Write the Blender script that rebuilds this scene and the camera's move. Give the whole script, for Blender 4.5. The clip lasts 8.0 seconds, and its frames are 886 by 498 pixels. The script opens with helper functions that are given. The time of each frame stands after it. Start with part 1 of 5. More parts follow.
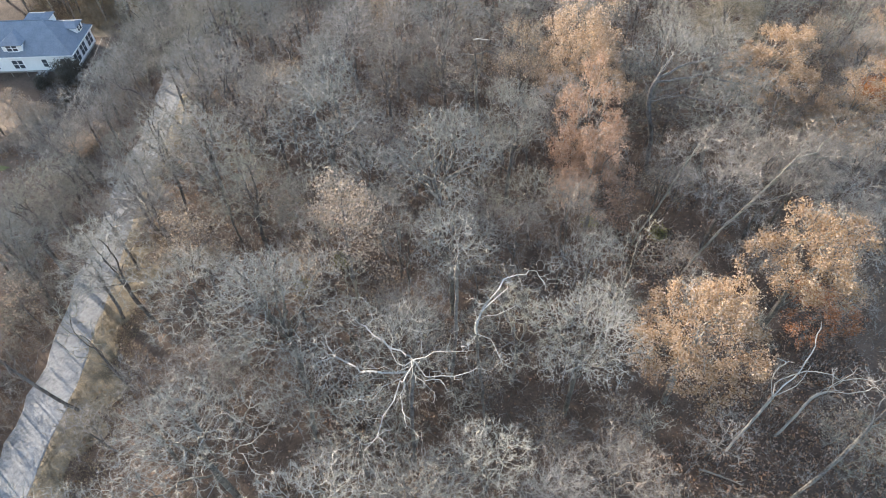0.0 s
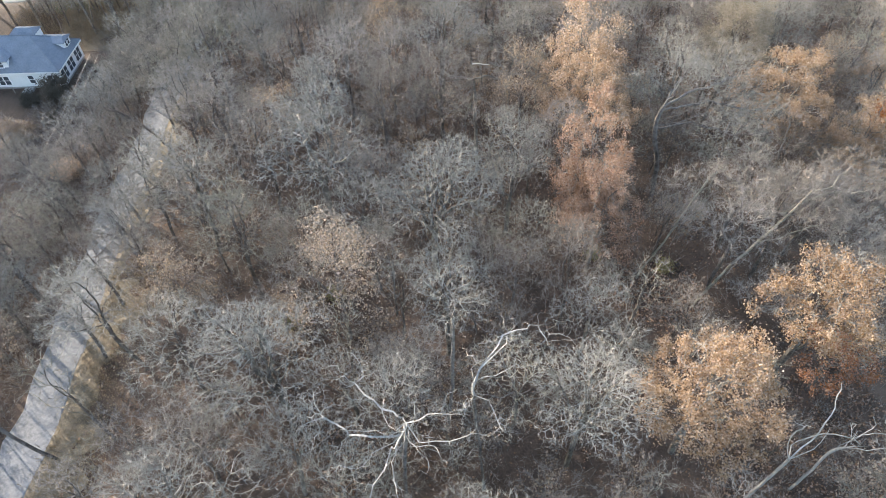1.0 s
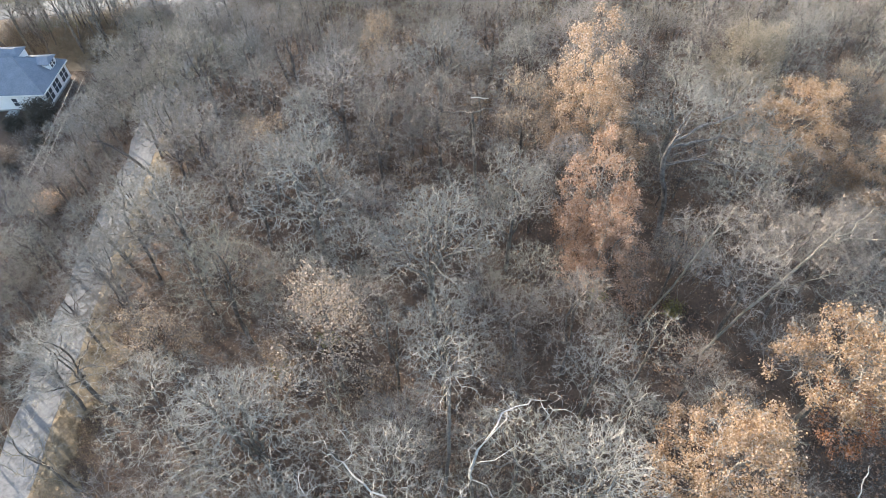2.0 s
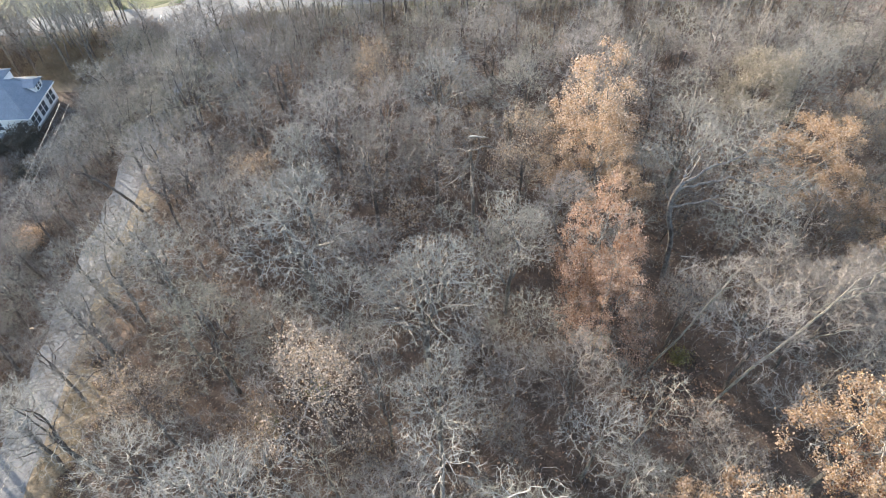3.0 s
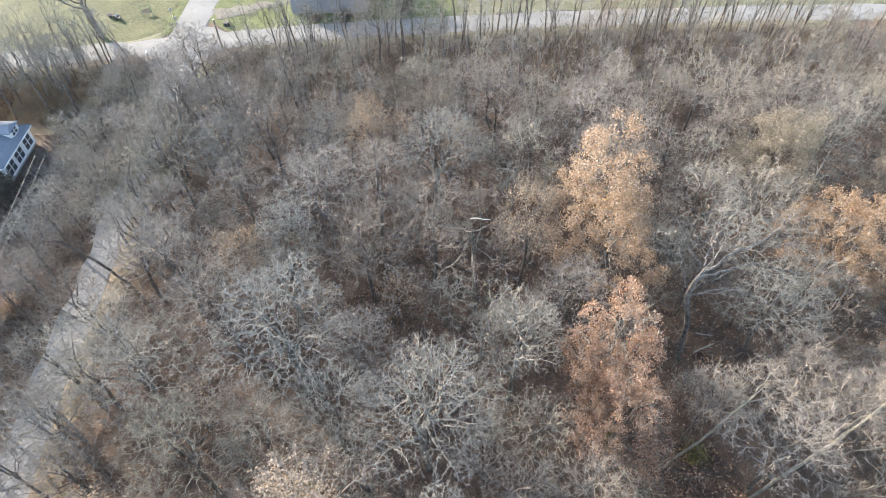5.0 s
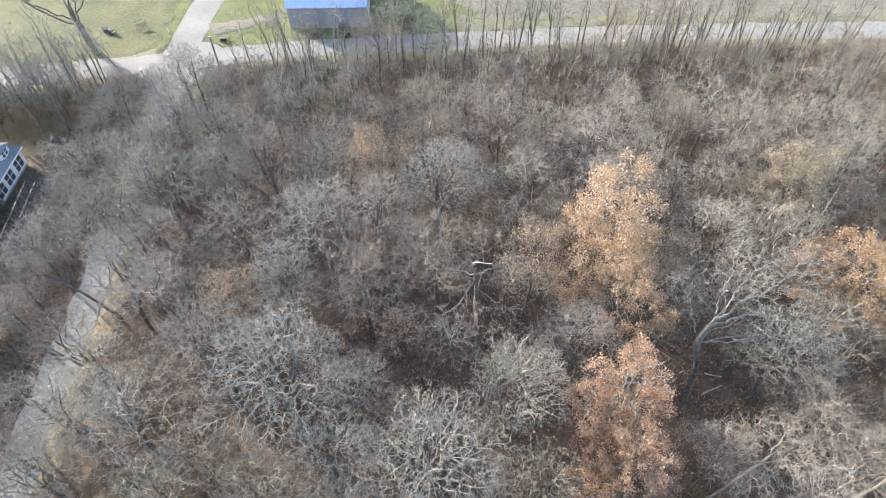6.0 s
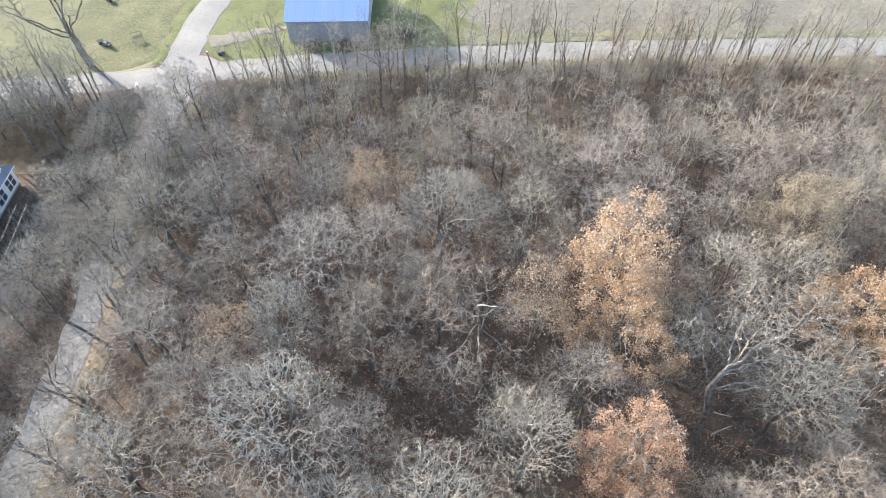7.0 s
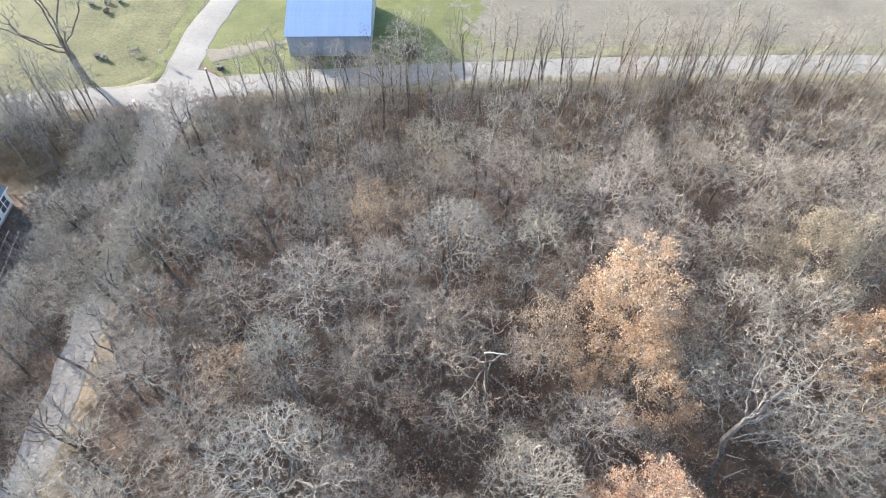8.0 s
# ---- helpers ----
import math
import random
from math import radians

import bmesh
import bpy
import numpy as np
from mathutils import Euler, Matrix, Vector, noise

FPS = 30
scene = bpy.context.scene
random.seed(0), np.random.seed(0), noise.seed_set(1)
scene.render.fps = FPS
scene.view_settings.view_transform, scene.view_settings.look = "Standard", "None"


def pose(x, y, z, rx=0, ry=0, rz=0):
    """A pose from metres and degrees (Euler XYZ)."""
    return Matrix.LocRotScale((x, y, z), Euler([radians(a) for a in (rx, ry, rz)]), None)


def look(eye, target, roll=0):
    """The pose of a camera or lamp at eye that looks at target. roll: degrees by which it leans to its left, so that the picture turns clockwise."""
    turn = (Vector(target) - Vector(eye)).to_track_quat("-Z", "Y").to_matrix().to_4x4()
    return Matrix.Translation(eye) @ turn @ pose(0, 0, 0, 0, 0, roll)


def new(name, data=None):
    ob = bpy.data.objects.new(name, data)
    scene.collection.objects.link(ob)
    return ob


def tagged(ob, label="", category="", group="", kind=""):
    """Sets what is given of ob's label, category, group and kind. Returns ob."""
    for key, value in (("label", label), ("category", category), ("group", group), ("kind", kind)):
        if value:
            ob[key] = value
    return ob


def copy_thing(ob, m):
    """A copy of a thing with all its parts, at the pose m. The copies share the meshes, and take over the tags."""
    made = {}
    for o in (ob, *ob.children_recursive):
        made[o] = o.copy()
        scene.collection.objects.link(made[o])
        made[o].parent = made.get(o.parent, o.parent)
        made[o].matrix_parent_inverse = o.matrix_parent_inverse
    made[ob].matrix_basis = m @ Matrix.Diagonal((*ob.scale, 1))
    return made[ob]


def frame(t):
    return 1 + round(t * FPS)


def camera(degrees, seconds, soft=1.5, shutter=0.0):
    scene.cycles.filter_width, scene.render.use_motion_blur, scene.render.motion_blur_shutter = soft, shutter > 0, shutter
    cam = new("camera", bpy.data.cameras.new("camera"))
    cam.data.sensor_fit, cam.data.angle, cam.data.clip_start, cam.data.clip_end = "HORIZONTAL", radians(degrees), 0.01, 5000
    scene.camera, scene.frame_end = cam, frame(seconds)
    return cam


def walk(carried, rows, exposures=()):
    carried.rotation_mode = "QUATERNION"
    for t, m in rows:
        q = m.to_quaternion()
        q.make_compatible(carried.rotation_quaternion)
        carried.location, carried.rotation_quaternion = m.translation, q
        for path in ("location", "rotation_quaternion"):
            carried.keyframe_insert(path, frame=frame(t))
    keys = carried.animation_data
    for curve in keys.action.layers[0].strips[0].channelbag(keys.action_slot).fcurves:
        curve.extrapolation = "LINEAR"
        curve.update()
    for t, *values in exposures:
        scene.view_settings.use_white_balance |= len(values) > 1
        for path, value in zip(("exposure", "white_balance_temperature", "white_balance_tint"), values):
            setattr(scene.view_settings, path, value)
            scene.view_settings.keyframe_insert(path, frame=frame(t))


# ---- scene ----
cam = camera(72.0, 8.0, soft=0.8)
# seconds, eye in metres, then yaw, pitch and lean in degrees
PATH = [
    (0.0, 0.000, 0.000, 50.000, 0.000, -49.058, 1.115),
    (0.5, 0.221, 2.067, 50.165, 0.059, -49.184, 1.101),
    (1.0, 0.428, 4.528, 50.396, 0.090, -49.277, 1.085),
    (1.5, 0.608, 7.179, 50.670, 0.118, -49.371, 1.117),
    (3.0, 1.337, 14.966, 51.903, 0.289, -49.717, 1.091),
    (3.5, 1.460, 17.457, 52.373, 0.313, -49.818, 1.043),
    (4.0, 1.510, 19.824, 52.867, 0.261, -49.916, 0.957),
    (4.5, 1.469, 22.008, 53.334, 0.170, -50.073, 0.861),
    (6.0, 1.236, 28.485, 54.937, -0.019, -50.535, 0.391),
    (6.5, 1.138, 30.459, 55.397, -0.049, -50.722, 0.199),
    (7.0, 0.958, 32.457, 55.847, -0.085, -50.893, 0.030),
    (7.5, 0.734, 34.473, 56.281, -0.115, -51.069, -0.119),
    (8.0, 0.473, 36.504, 56.721, -0.121, -51.218, -0.279),
]
walk(cam, [(t, pose(x, y, z, 90 + pitch, 0, yaw) @ pose(0, 0, 0, 0, 0, -lean)) for t, x, y, z, yaw, pitch, lean in PATH],
     exposures=((0.0, 2.50), (3.0, 2.59), (8.0, 2.72)))

# ---------------------------------------------------------------- light
SUN_AZ, SUN_EL = radians(-51.0), radians(17.5)          # clockwise from +y, above the horizon
sun_way = Vector((math.sin(SUN_AZ) * math.cos(SUN_EL), math.cos(SUN_AZ) * math.cos(SUN_EL), math.sin(SUN_EL)))
world = bpy.data.worlds.new("sky")
scene.world = world
world.use_nodes = True
wn = world.node_tree
sky = wn.nodes.new("ShaderNodeTexSky")
sky.sky_type, sky.sun_disc, sky.sun_elevation, sky.sun_rotation = "NISHITA", False, SUN_EL, SUN_AZ
sky.air_density, sky.dust_density = 1.0, 1.6
wn.links.new(sky.outputs[0], wn.nodes["Background"].inputs[0])
wn.nodes["Background"].inputs[1].default_value = 0.15
sun = new("sun", bpy.data.lights.new("sun", "SUN"))
sun.data.energy, sun.data.angle, sun.data.color = 3.1, radians(0.6), (1.0, 0.905, 0.79)
sun.matrix_world = look(sun_way * 200, (0, 0, 0))


# ---------------------------------------------------------------- materials
def surface(name, dark, light, scale=4.0, fine=30.0, rough=0.9, bump=0.3, vary=0.0, metal=0.0, island=0.0, translucent=0.0, gloss=0.3, sharp=0.14):
    """Two scales of noise between two colours, with relief; vary: spread between things, island: between pieces of one mesh."""
    m = bpy.data.materials.new(name)
    m.use_nodes = True
    nt = m.node_tree
    bsdf = nt.nodes["Principled BSDF"]
    co = nt.nodes.new("ShaderNodeTexCoord")
    n1, n2 = nt.nodes.new("ShaderNodeTexNoise"), nt.nodes.new("ShaderNodeTexNoise")
    for n, s in ((n1, scale), (n2, fine)):
        n.inputs["Scale"].default_value, n.inputs["Detail"].default_value, n.inputs["Roughness"].default_value = s, 5.0, 0.65
        nt.links.new(co.outputs["Object"], n.inputs["Vector"])
    add = nt.nodes.new("ShaderNodeMath")
    add.operation = "MULTIPLY_ADD"
    nt.links.new(n2.outputs["Fac"], add.inputs[0])
    add.inputs[1].default_value = 0.5
    half = nt.nodes.new("ShaderNodeMath")
    half.operation = "MULTIPLY"
    half.inputs[1].default_value = 0.5
    nt.links.new(n1.outputs["Fac"], half.inputs[0])
    nt.links.new(half.outputs[0], add.inputs[2])
    ramp = nt.nodes.new("ShaderNodeValToRGB")
    ramp.color_ramp.elements[0].position, ramp.color_ramp.elements[1].position = 0.5 - sharp, 0.5 + sharp
    ramp.color_ramp.elements[0].color, ramp.color_ramp.elements[1].color = (*dark, 1), (*light, 1)
    nt.links.new(add.outputs[0], ramp.inputs[0])
    colour = ramp.outputs[0]
    for amount, kind, sock in ((vary, "ShaderNodeObjectInfo", "Random"), (island, "ShaderNodeNewGeometry", "Random Per Island")):
        if amount:
            src = nt.nodes.new(kind)
            hsv = nt.nodes.new("ShaderNodeHueSaturation")
            rng = nt.nodes.new("ShaderNodeMapRange")
            rng.inputs["To Min"].default_value, rng.inputs["To Max"].default_value = 1 - amount, 1 + amount
            nt.links.new(src.outputs[sock], rng.inputs["Value"])
            nt.links.new(rng.outputs[0], hsv.inputs["Value"])
            sat = nt.nodes.new("ShaderNodeMapRange")
            sat.inputs["To Min"].default_value, sat.inputs["To Max"].default_value = 1 + amount * 0.8, 1 - amount * 0.8
            nt.links.new(src.outputs[sock], sat.inputs["Value"])
            nt.links.new(sat.outputs[0], hsv.inputs["Saturation"])
            nt.links.new(colour, hsv.inputs["Color"])
            colour = hsv.outputs[0]
    nt.links.new(colour, bsdf.inputs["Base Color"])
    bsdf.inputs["Roughness"].default_value, bsdf.inputs["Metallic"].default_value = rough, metal
    bsdf.inputs["Specular IOR Level"].default_value = gloss
    if bump:
        b = nt.nodes.new("ShaderNodeBump")
        b.inputs["Strength"].default_value, b.inputs["Distance"].default_value = bump, 0.5 / fine
        nt.links.new(n2.outputs["Fac"], b.inputs["Height"])
        nt.links.new(b.outputs[0], bsdf.inputs["Normal"])
    if translucent:
        tr, mix = nt.nodes.new("ShaderNodeBsdfTranslucent"), nt.nodes.new("ShaderNodeMixShader")
        nt.links.new(colour, tr.inputs["Color"])
        mix.inputs[0].default_value = translucent
        nt.links.new(bsdf.outputs[0], mix.inputs[1])
        nt.links.new(tr.outputs[0], mix.inputs[2])
        nt.links.new(mix.outputs[0], nt.nodes["Material Output"].inputs[0])
    return m


M = {
    "litter": surface("leaf_litter", (0.044, 0.031, 0.022), (0.122, 0.083, 0.058), 0.35, 5.0, 0.95, 0.8),
    "lawn": surface("lawn_grass", (0.044, 0.05, 0.02), (0.1, 0.1, 0.047), 0.16, 2.0, 0.95, 0.2, sharp=0.1),
    "green": surface("green_grass", (0.045, 0.058, 0.018), (0.115, 0.125, 0.046), 0.3, 4.0, 0.95, 0.6),
    "straw": surface("dry_grass", (0.10, 0.078, 0.05), (0.23, 0.18, 0.12), 0.5, 6.0, 0.95, 0.7),
    "field": surface("field_soil", (0.088, 0.08, 0.064), (0.152, 0.139, 0.113), 0.12, 2.5, 0.95, 0.6),
    "asphalt": surface("old_asphalt", (0.115, 0.113, 0.11), (0.21, 0.206, 0.20), 0.25, 3.0, 0.9, 0.3, sharp=0.1),
    "gravel": surface("pale_gravel", (0.118, 0.116, 0.11), (0.195, 0.191, 0.182), 0.14, 4.0, 0.95, 0.3, sharp=0.15),
    "bark": surface("dark_bark", (0.05, 0.042, 0.036), (0.165, 0.142, 0.122), 1.2, 5.0, 0.95, 0.8, vary=0.2, sharp=0.1),
    "pale_bark": surface("pale_bark", (0.06, 0.051, 0.042), (0.18, 0.161, 0.134), 0.9, 5.0, 0.9, 0.8, vary=0.15, sharp=0.08),
    # lighter copy of pale_bark: sunlight on two leaning trunks is in its colour
    "lit_bark": surface("yellowish_sunlit_bark", (0.11, 0.098, 0.075), (0.27, 0.245, 0.195), 0.9, 5.0, 0.9, 0.6, sharp=0.12),
    "grey_twig": surface("grey_twigs", (0.15, 0.138, 0.12), (0.248, 0.231, 0.203), 0.5, 4.0, 0.9, 0.0, vary=0.16, island=0.2),
    "brown_twig": surface("brown_twigs", (0.142, 0.121, 0.103), (0.268, 0.236, 0.203), 0.5, 4.0, 0.9, 0.0, vary=0.2, island=0.2),
    "dark_twig": surface("dark_brown_twigs", (0.115, 0.098, 0.083), (0.255, 0.22, 0.188), 0.5, 4.0, 0.9, 0.0, vary=0.2, island=0.2),
    "olive_twig": surface("olive_twigs", (0.155, 0.14, 0.112), (0.30, 0.272, 0.22), 0.5, 4.0, 0.9, 0.0, vary=0.2, island=0.2),
    "dead_wood": surface("bleached_wood", (0.15, 0.14, 0.125), (0.36, 0.337, 0.30), 0.8, 7.0, 0.85, 0.4),
    "orange_leaf": surface("orange_oak_leaves", (0.255, 0.165, 0.104), (0.395, 0.296, 0.206), 0.45, 3.0, 0.75, 0.0, vary=0.1, island=0.3, translucent=0.5),
    "rust_leaf": surface("rusty_oak_leaves", (0.22, 0.128, 0.082), (0.345, 0.235, 0.167), 0.45, 3.0, 0.75, 0.0, vary=0.1, island=0.3, translucent=0.45),
    "tan_leaf": surface("tan_dry_leaves", (0.18, 0.13, 0.09), (0.33, 0.255, 0.18), 0.5, 3.0, 0.8, 0.0, vary=0.15, island=0.3, translucent=0.3),
    "russet_leaf": surface("russet_leaves", (0.15, 0.06, 0.028), (0.34, 0.155, 0.065), 0.5, 3.0, 0.8, 0.0, vary=0.15, island=0.3, translucent=0.25),
    "split_wood": surface("fresh_split_wood", (0.33, 0.305, 0.25), (0.5, 0.465, 0.395), 2.0, 9.0, 0.85, 0.3),
    "brown_leaf": surface("fallen_brown_leaves", (0.14, 0.082, 0.05), (0.27, 0.175, 0.115), 0.5, 3.0, 0.85, 0.0, island=0.3),
    "dull_grass": surface("dull_verge_grass", (0.07, 0.071, 0.04), (0.165, 0.155, 0.095), 0.4, 4.0, 0.95, 0.6),
    "pale_leaf": surface("pale_dry_leaves", (0.155, 0.13, 0.094), (0.255, 0.218, 0.163), 0.5, 3.0, 0.8, 0.0, vary=0.1, island=0.3, translucent=0.35),
    "moss_leaf": surface("olive_yellow_leaves", (0.14, 0.125, 0.045), (0.24, 0.215, 0.095), 0.5, 3.0, 0.8, 0.0, island=0.3, translucent=0.3),
    "gold_grass": surface("golden_grass", (0.21, 0.16, 0.09), (0.38, 0.295, 0.175), 0.5, 5.0, 0.95, 0.7),
    "evergreen": surface("dark_evergreen", (0.05, 0.044, 0.034), (0.115, 0.1, 0.076), 0.8, 6.0, 0.9, 0.0, island=0.3),
    "siding": surface("white_siding", (0.70, 0.70, 0.69), (0.82, 0.82, 0.81), 0.5, 8.0, 0.6, 0.05),
    "trim": surface("white_trim", (0.76, 0.76, 0.75), (0.84, 0.84, 0.83), 1.0, 8.0, 0.5, 0.02),
    "shingle": surface("grey_shingles", (0.115, 0.135, 0.16), (0.195, 0.215, 0.245), 0.6, 6.0, 0.85, 0.4, vary=0.05),
    "footing": surface("concrete_footing", (0.25, 0.245, 0.235), (0.38, 0.37, 0.35), 1.0, 12.0, 0.9, 0.2),
    "roof_metal": surface("blue_metal", (0.2, 0.265, 0.4), (0.245, 0.315, 0.46), 0.2, 3.0, 0.35, 0.03, vary=0.03, gloss=0.5),
    "barn_wall": surface("grey_metal_siding", (0.2, 0.22, 0.255), (0.27, 0.292, 0.33), 0.3, 5.0, 0.5, 0.05, vary=0.05),
    "weathered": surface("weathered_timber", (0.13, 0.105, 0.085), (0.27, 0.23, 0.19), 2.0, 20.0, 0.9, 0.4),
    "black": surface("black_paint", (0.015, 0.015, 0.016), (0.035, 0.035, 0.036), 2.0, 20.0, 0.5, 0.05),
    "white": surface("white_plastic", (0.68, 0.68, 0.67), (0.80, 0.80, 0.79), 2.0, 20.0, 0.5, 0.02),
    "steel": surface("galvanised_steel", (0.34, 0.35, 0.36), (0.5, 0.51, 0.52), 3.0, 20.0, 0.45, 0.05, metal=0.8),
    "cable": surface("pale_cable", (0.2, 0.185, 0.155), (0.28, 0.26, 0.22), 3.0, 20.0, 0.6, 0.0),
    "green_paint": surface("green_paint", (0.03, 0.10, 0.05), (0.06, 0.16, 0.08), 3.0, 20.0, 0.5, 0.05),
    "terracotta": surface("clay_orange", (0.30, 0.12, 0.06), (0.45, 0.2, 0.11), 3.0, 20.0, 0.8, 0.1),
}
glass = bpy.data.materials.new("window_glass")
glass.use_nodes = True
gb = glass.node_tree.nodes["Principled BSDF"]
gb.inputs["Base Color"].default_value, gb.inputs["Roughness"].default_value = (0.07, 0.08, 0.095, 1), 0.06
M["glass"] = glass


# ---------------------------------------------------------------- building helpers
def thing(name, place, label, category, group="", kind="", turn=0.0, size=1.0):
    ob = new(name)
    ob.empty_display_size = 0.3
    ob.matrix_basis = Matrix.LocRotScale(place, Euler((0, 0, radians(turn))), (size, size, size))
    return tagged(ob, label, category, group, kind)


def part(name, bm, material, parent, label=""):
    """Links a bmesh, or (verts, faces), as one mesh object under a thing or part."""
    me = bpy.data.meshes.new(name)
    if isinstance(bm, tuple):
        me.from_pydata(bm[0], [], bm[1])
    else:
        bm.to_mesh(me)
        bm.free()
    me.materials.append(M[material])
    ob = new(name, me)
    ob.parent = parent
    return tagged(ob, label)


def setting(name, bm, material, label, category):
    ob = part(name, bm, material, None)
    return tagged(ob, label, category, kind="structure")


def box(bm, lo, hi, bevel=0.0):
    lo, hi = Vector(lo), Vector(hi)
    g = bmesh.ops.create_cube(bm, size=1.0, matrix=Matrix.LocRotScale((lo + hi) / 2, None, hi - lo))
    if bevel:
        edges = {e for v in g["verts"] for e in v.link_edges}
        bmesh.ops.bevel(bm, geom=list(edges), offset=bevel, segments=1, affect="EDGES")
    return bm


def boxed(lo, hi, bevel=0.0):
    return box(bmesh.new(), lo, hi, bevel)


def bar(bm, a, b, r, sides=8, r2=None):
    """A round bar from a to b."""
    a, b = Vector(a), Vector(b)
    m = Matrix.Translation((a + b) / 2) @ (b - a).to_track_quat("Z", "Y").to_matrix().to_4x4()
    bmesh.ops.create_cone(bm, cap_ends=True, segments=sides, radius1=r, radius2=r if r2 is None else r2, depth=(b - a).length, matrix=m)
    return bm


def slab(bm, corners, thick):
    """A flat plate with the given corners as its upper face, thickened downwards along its normal."""
    corners = [Vector(c) for c in corners]
    n = (corners[1] - corners[0]).cross(corners[2] - corners[0]).normalized()
    if n.z < 0:
        corners.reverse()
        n = -n
    top = [bm.verts.new(c) for c in corners]
    low = [bm.verts.new(c - n * thick) for c in corners]
    bm.faces.new(top)
    bm.faces.new(low[::-1])
    for i in range(len(top)):
        j = (i + 1) % len(top)
        bm.faces.new((top[j], top[i], low[i], low[j]))
    return bm


def ease(a, b, v):
    u = np.clip((np.asarray(v, float) - a) / (b - a), 0, 1)
    return u * u * (3 - 2 * u)


def ground_z(x, y):
    """The lie of the land: level woods and fields, with a hollow in which the house stands, and small swells."""
    x, y = np.asarray(x, float), np.asarray(y, float)
    hollow = -2.3 * (1 - ease(-53, -43, x)) * ease(55, 76, y) * (1 - ease(93, 105, y))
    swell = 0.22 * np.sin(x * 0.21 + 1.3) * np.sin(y * 0.17 + 0.4) + 0.1 * np.sin(x * 0.55 + y * 0.4)
    woods = ease(-34.5, -30, x) * (1 - ease(103, 110, y))
    return hollow + swell * woods - 0.0


def rest(x, y):
    return float(ground_z(x, y))


# ---------------------------------------------------------------- ground, roads, lawns
def ground_sheet():
    xs = np.concatenate([[-3000, -1200, -500, -220], np.arange(-120, 121, 1.6), [220, 500, 1200, 3000]])
    ys = np.concatenate([[-3000, -1200, -500, -200, -90], np.arange(-40, 181, 1.6), [260, 500, 1200, 3000]])
    gx, gy = np.meshgrid(xs, ys)
    rng = np.random.default_rng(3)
    gz = ground_z(gx, gy)
    wood = (gx > -32) & (gx < 118) & (gy > -38) & (gy < 106)
    gz = gz + np.where(wood, rng.normal(0, 0.05, gx.shape), 0)
    verts = np.stack([gx, gy, gz], -1).reshape(-1, 3)
    nx = len(xs)
    i = (np.arange(len(ys) - 1)[:, None] * nx + np.arange(nx - 1)[None]).ravel()
    faces = np.stack([i, i + 1, i + nx + 1, i + nx], -1)
    return verts.tolist(), faces.tolist()


setting("ground", ground_sheet(), "litter", "brown leaf-covered woodland ground running out to open land", "ground")


def ribbon(line, half, z, seed, rough=0.25, step=1.5):
    """A strip along a line of (x, y) or (x, y, half width) points with slightly ragged edges."""
    rng = np.random.default_rng(seed)
    pts = np.array([(p[0], p[1], p[2] if len(p) > 2 else half) for p in line], float)
    d = np.concatenate([[0], np.cumsum(np.hypot(*np.diff(pts[:, :2], axis=0).T))])
    u = np.linspace(0, d[-1], int(d[-1] / step) + 2)
    c = np.stack([np.interp(u, d, pts[:, k]) for k in range(3)], -1)
    for _ in range(3):
        c[1:-1, :2] = (c[:-2, :2] + c[1:-1, :2] * 2 + c[2:, :2]) / 4
    t = np.gradient(c[:, :2], axis=0)
    t /= np.linalg.norm(t, axis=1)[:, None]
    n = np.stack([-t[:, 1], t[:, 0]], -1)
    wob = rng.normal(0, rough, (2, len(u)))
    wob = (wob + np.roll(wob, 1, 1)) / 2
    cols = []
    for s, k in ((-1, 0), (-0.5, None), (0, None), (0.5, None), (1, 1)):
        w = c[:, 2] * s + (s * wob[k] if k is not None else 0)
        xy = c[:, :2] + n * w[:, None]
        cols.append(np.column_stack([xy, ground_z(xy[:, 0], xy[:, 1]) + z + (0.05 * (1 - s * s))]))
    out = np.column_stack([n * min(0.5, half), np.full(len(n), 0.22)])
    skirt = [cols[0] - out, *cols, cols[-1] + out * (1, 1, -1)]
    verts = np.stack(skirt, 1)
    k = verts.shape[1]
    faces = [(a * k + b, a * k + b + 1, (a + 1) * k + b + 1, (a + 1) * k + b) for a in range(len(u) - 1) for b in range(k - 1)]
    return verts.reshape(-1, 3).tolist(), faces


LANE = [(-35.9, -60), (-35.8, 10), (-35.8, 22), (-36.0, 31.5), (-36.4, 40), (-37.4, 53), (-37.4, 64), (-38.0, 74), (-38.2, 90), (-38.6, 99), (-39.1, 106), (-39.4, 110.5)]
ROAD = [(-140, 99), (-64, 108.7), (-50, 110.7), (-30, 113.9), (-23.5, 115.0), (-7, 116.6), (9, 117.8), (20, 118.6), (30, 119.1), (56, 119.8), (140, 120.3)]
DRIVE = [(-39.6, 110.5), (-40.2, 118), (-40.2, 127), (-38.5, 136), (-33, 160), (-29, 178)]
setting("road_lane", ribbon(LANE, 1.75, 0.05, 5), "asphalt", "narrow grey worn lane along the edge of the wood", "road")
setting("road_main", ribbon(ROAD, 2.45, 0.06, 6, 0.12), "gravel", "pale sun-bleached country road behind the wood", "road")
setting("road_drive", ribbon(DRIVE, 2.65, 0.075, 7), "gravel", "pale gravel drive running away between two lawns", "road")
setting("road_apron", ribbon([(-44.5, 111.5, 0.6), (-42, 112.5, 2.2), (-39.3, 113.6, 4.2), (-36, 113.6, 3.6), (-32.5, 113, 1.2), (-31, 113, 0.4)], 2, 0.09, 8, 0.1), "gravel", "pale gravel fan where the drive meets the road", "road")
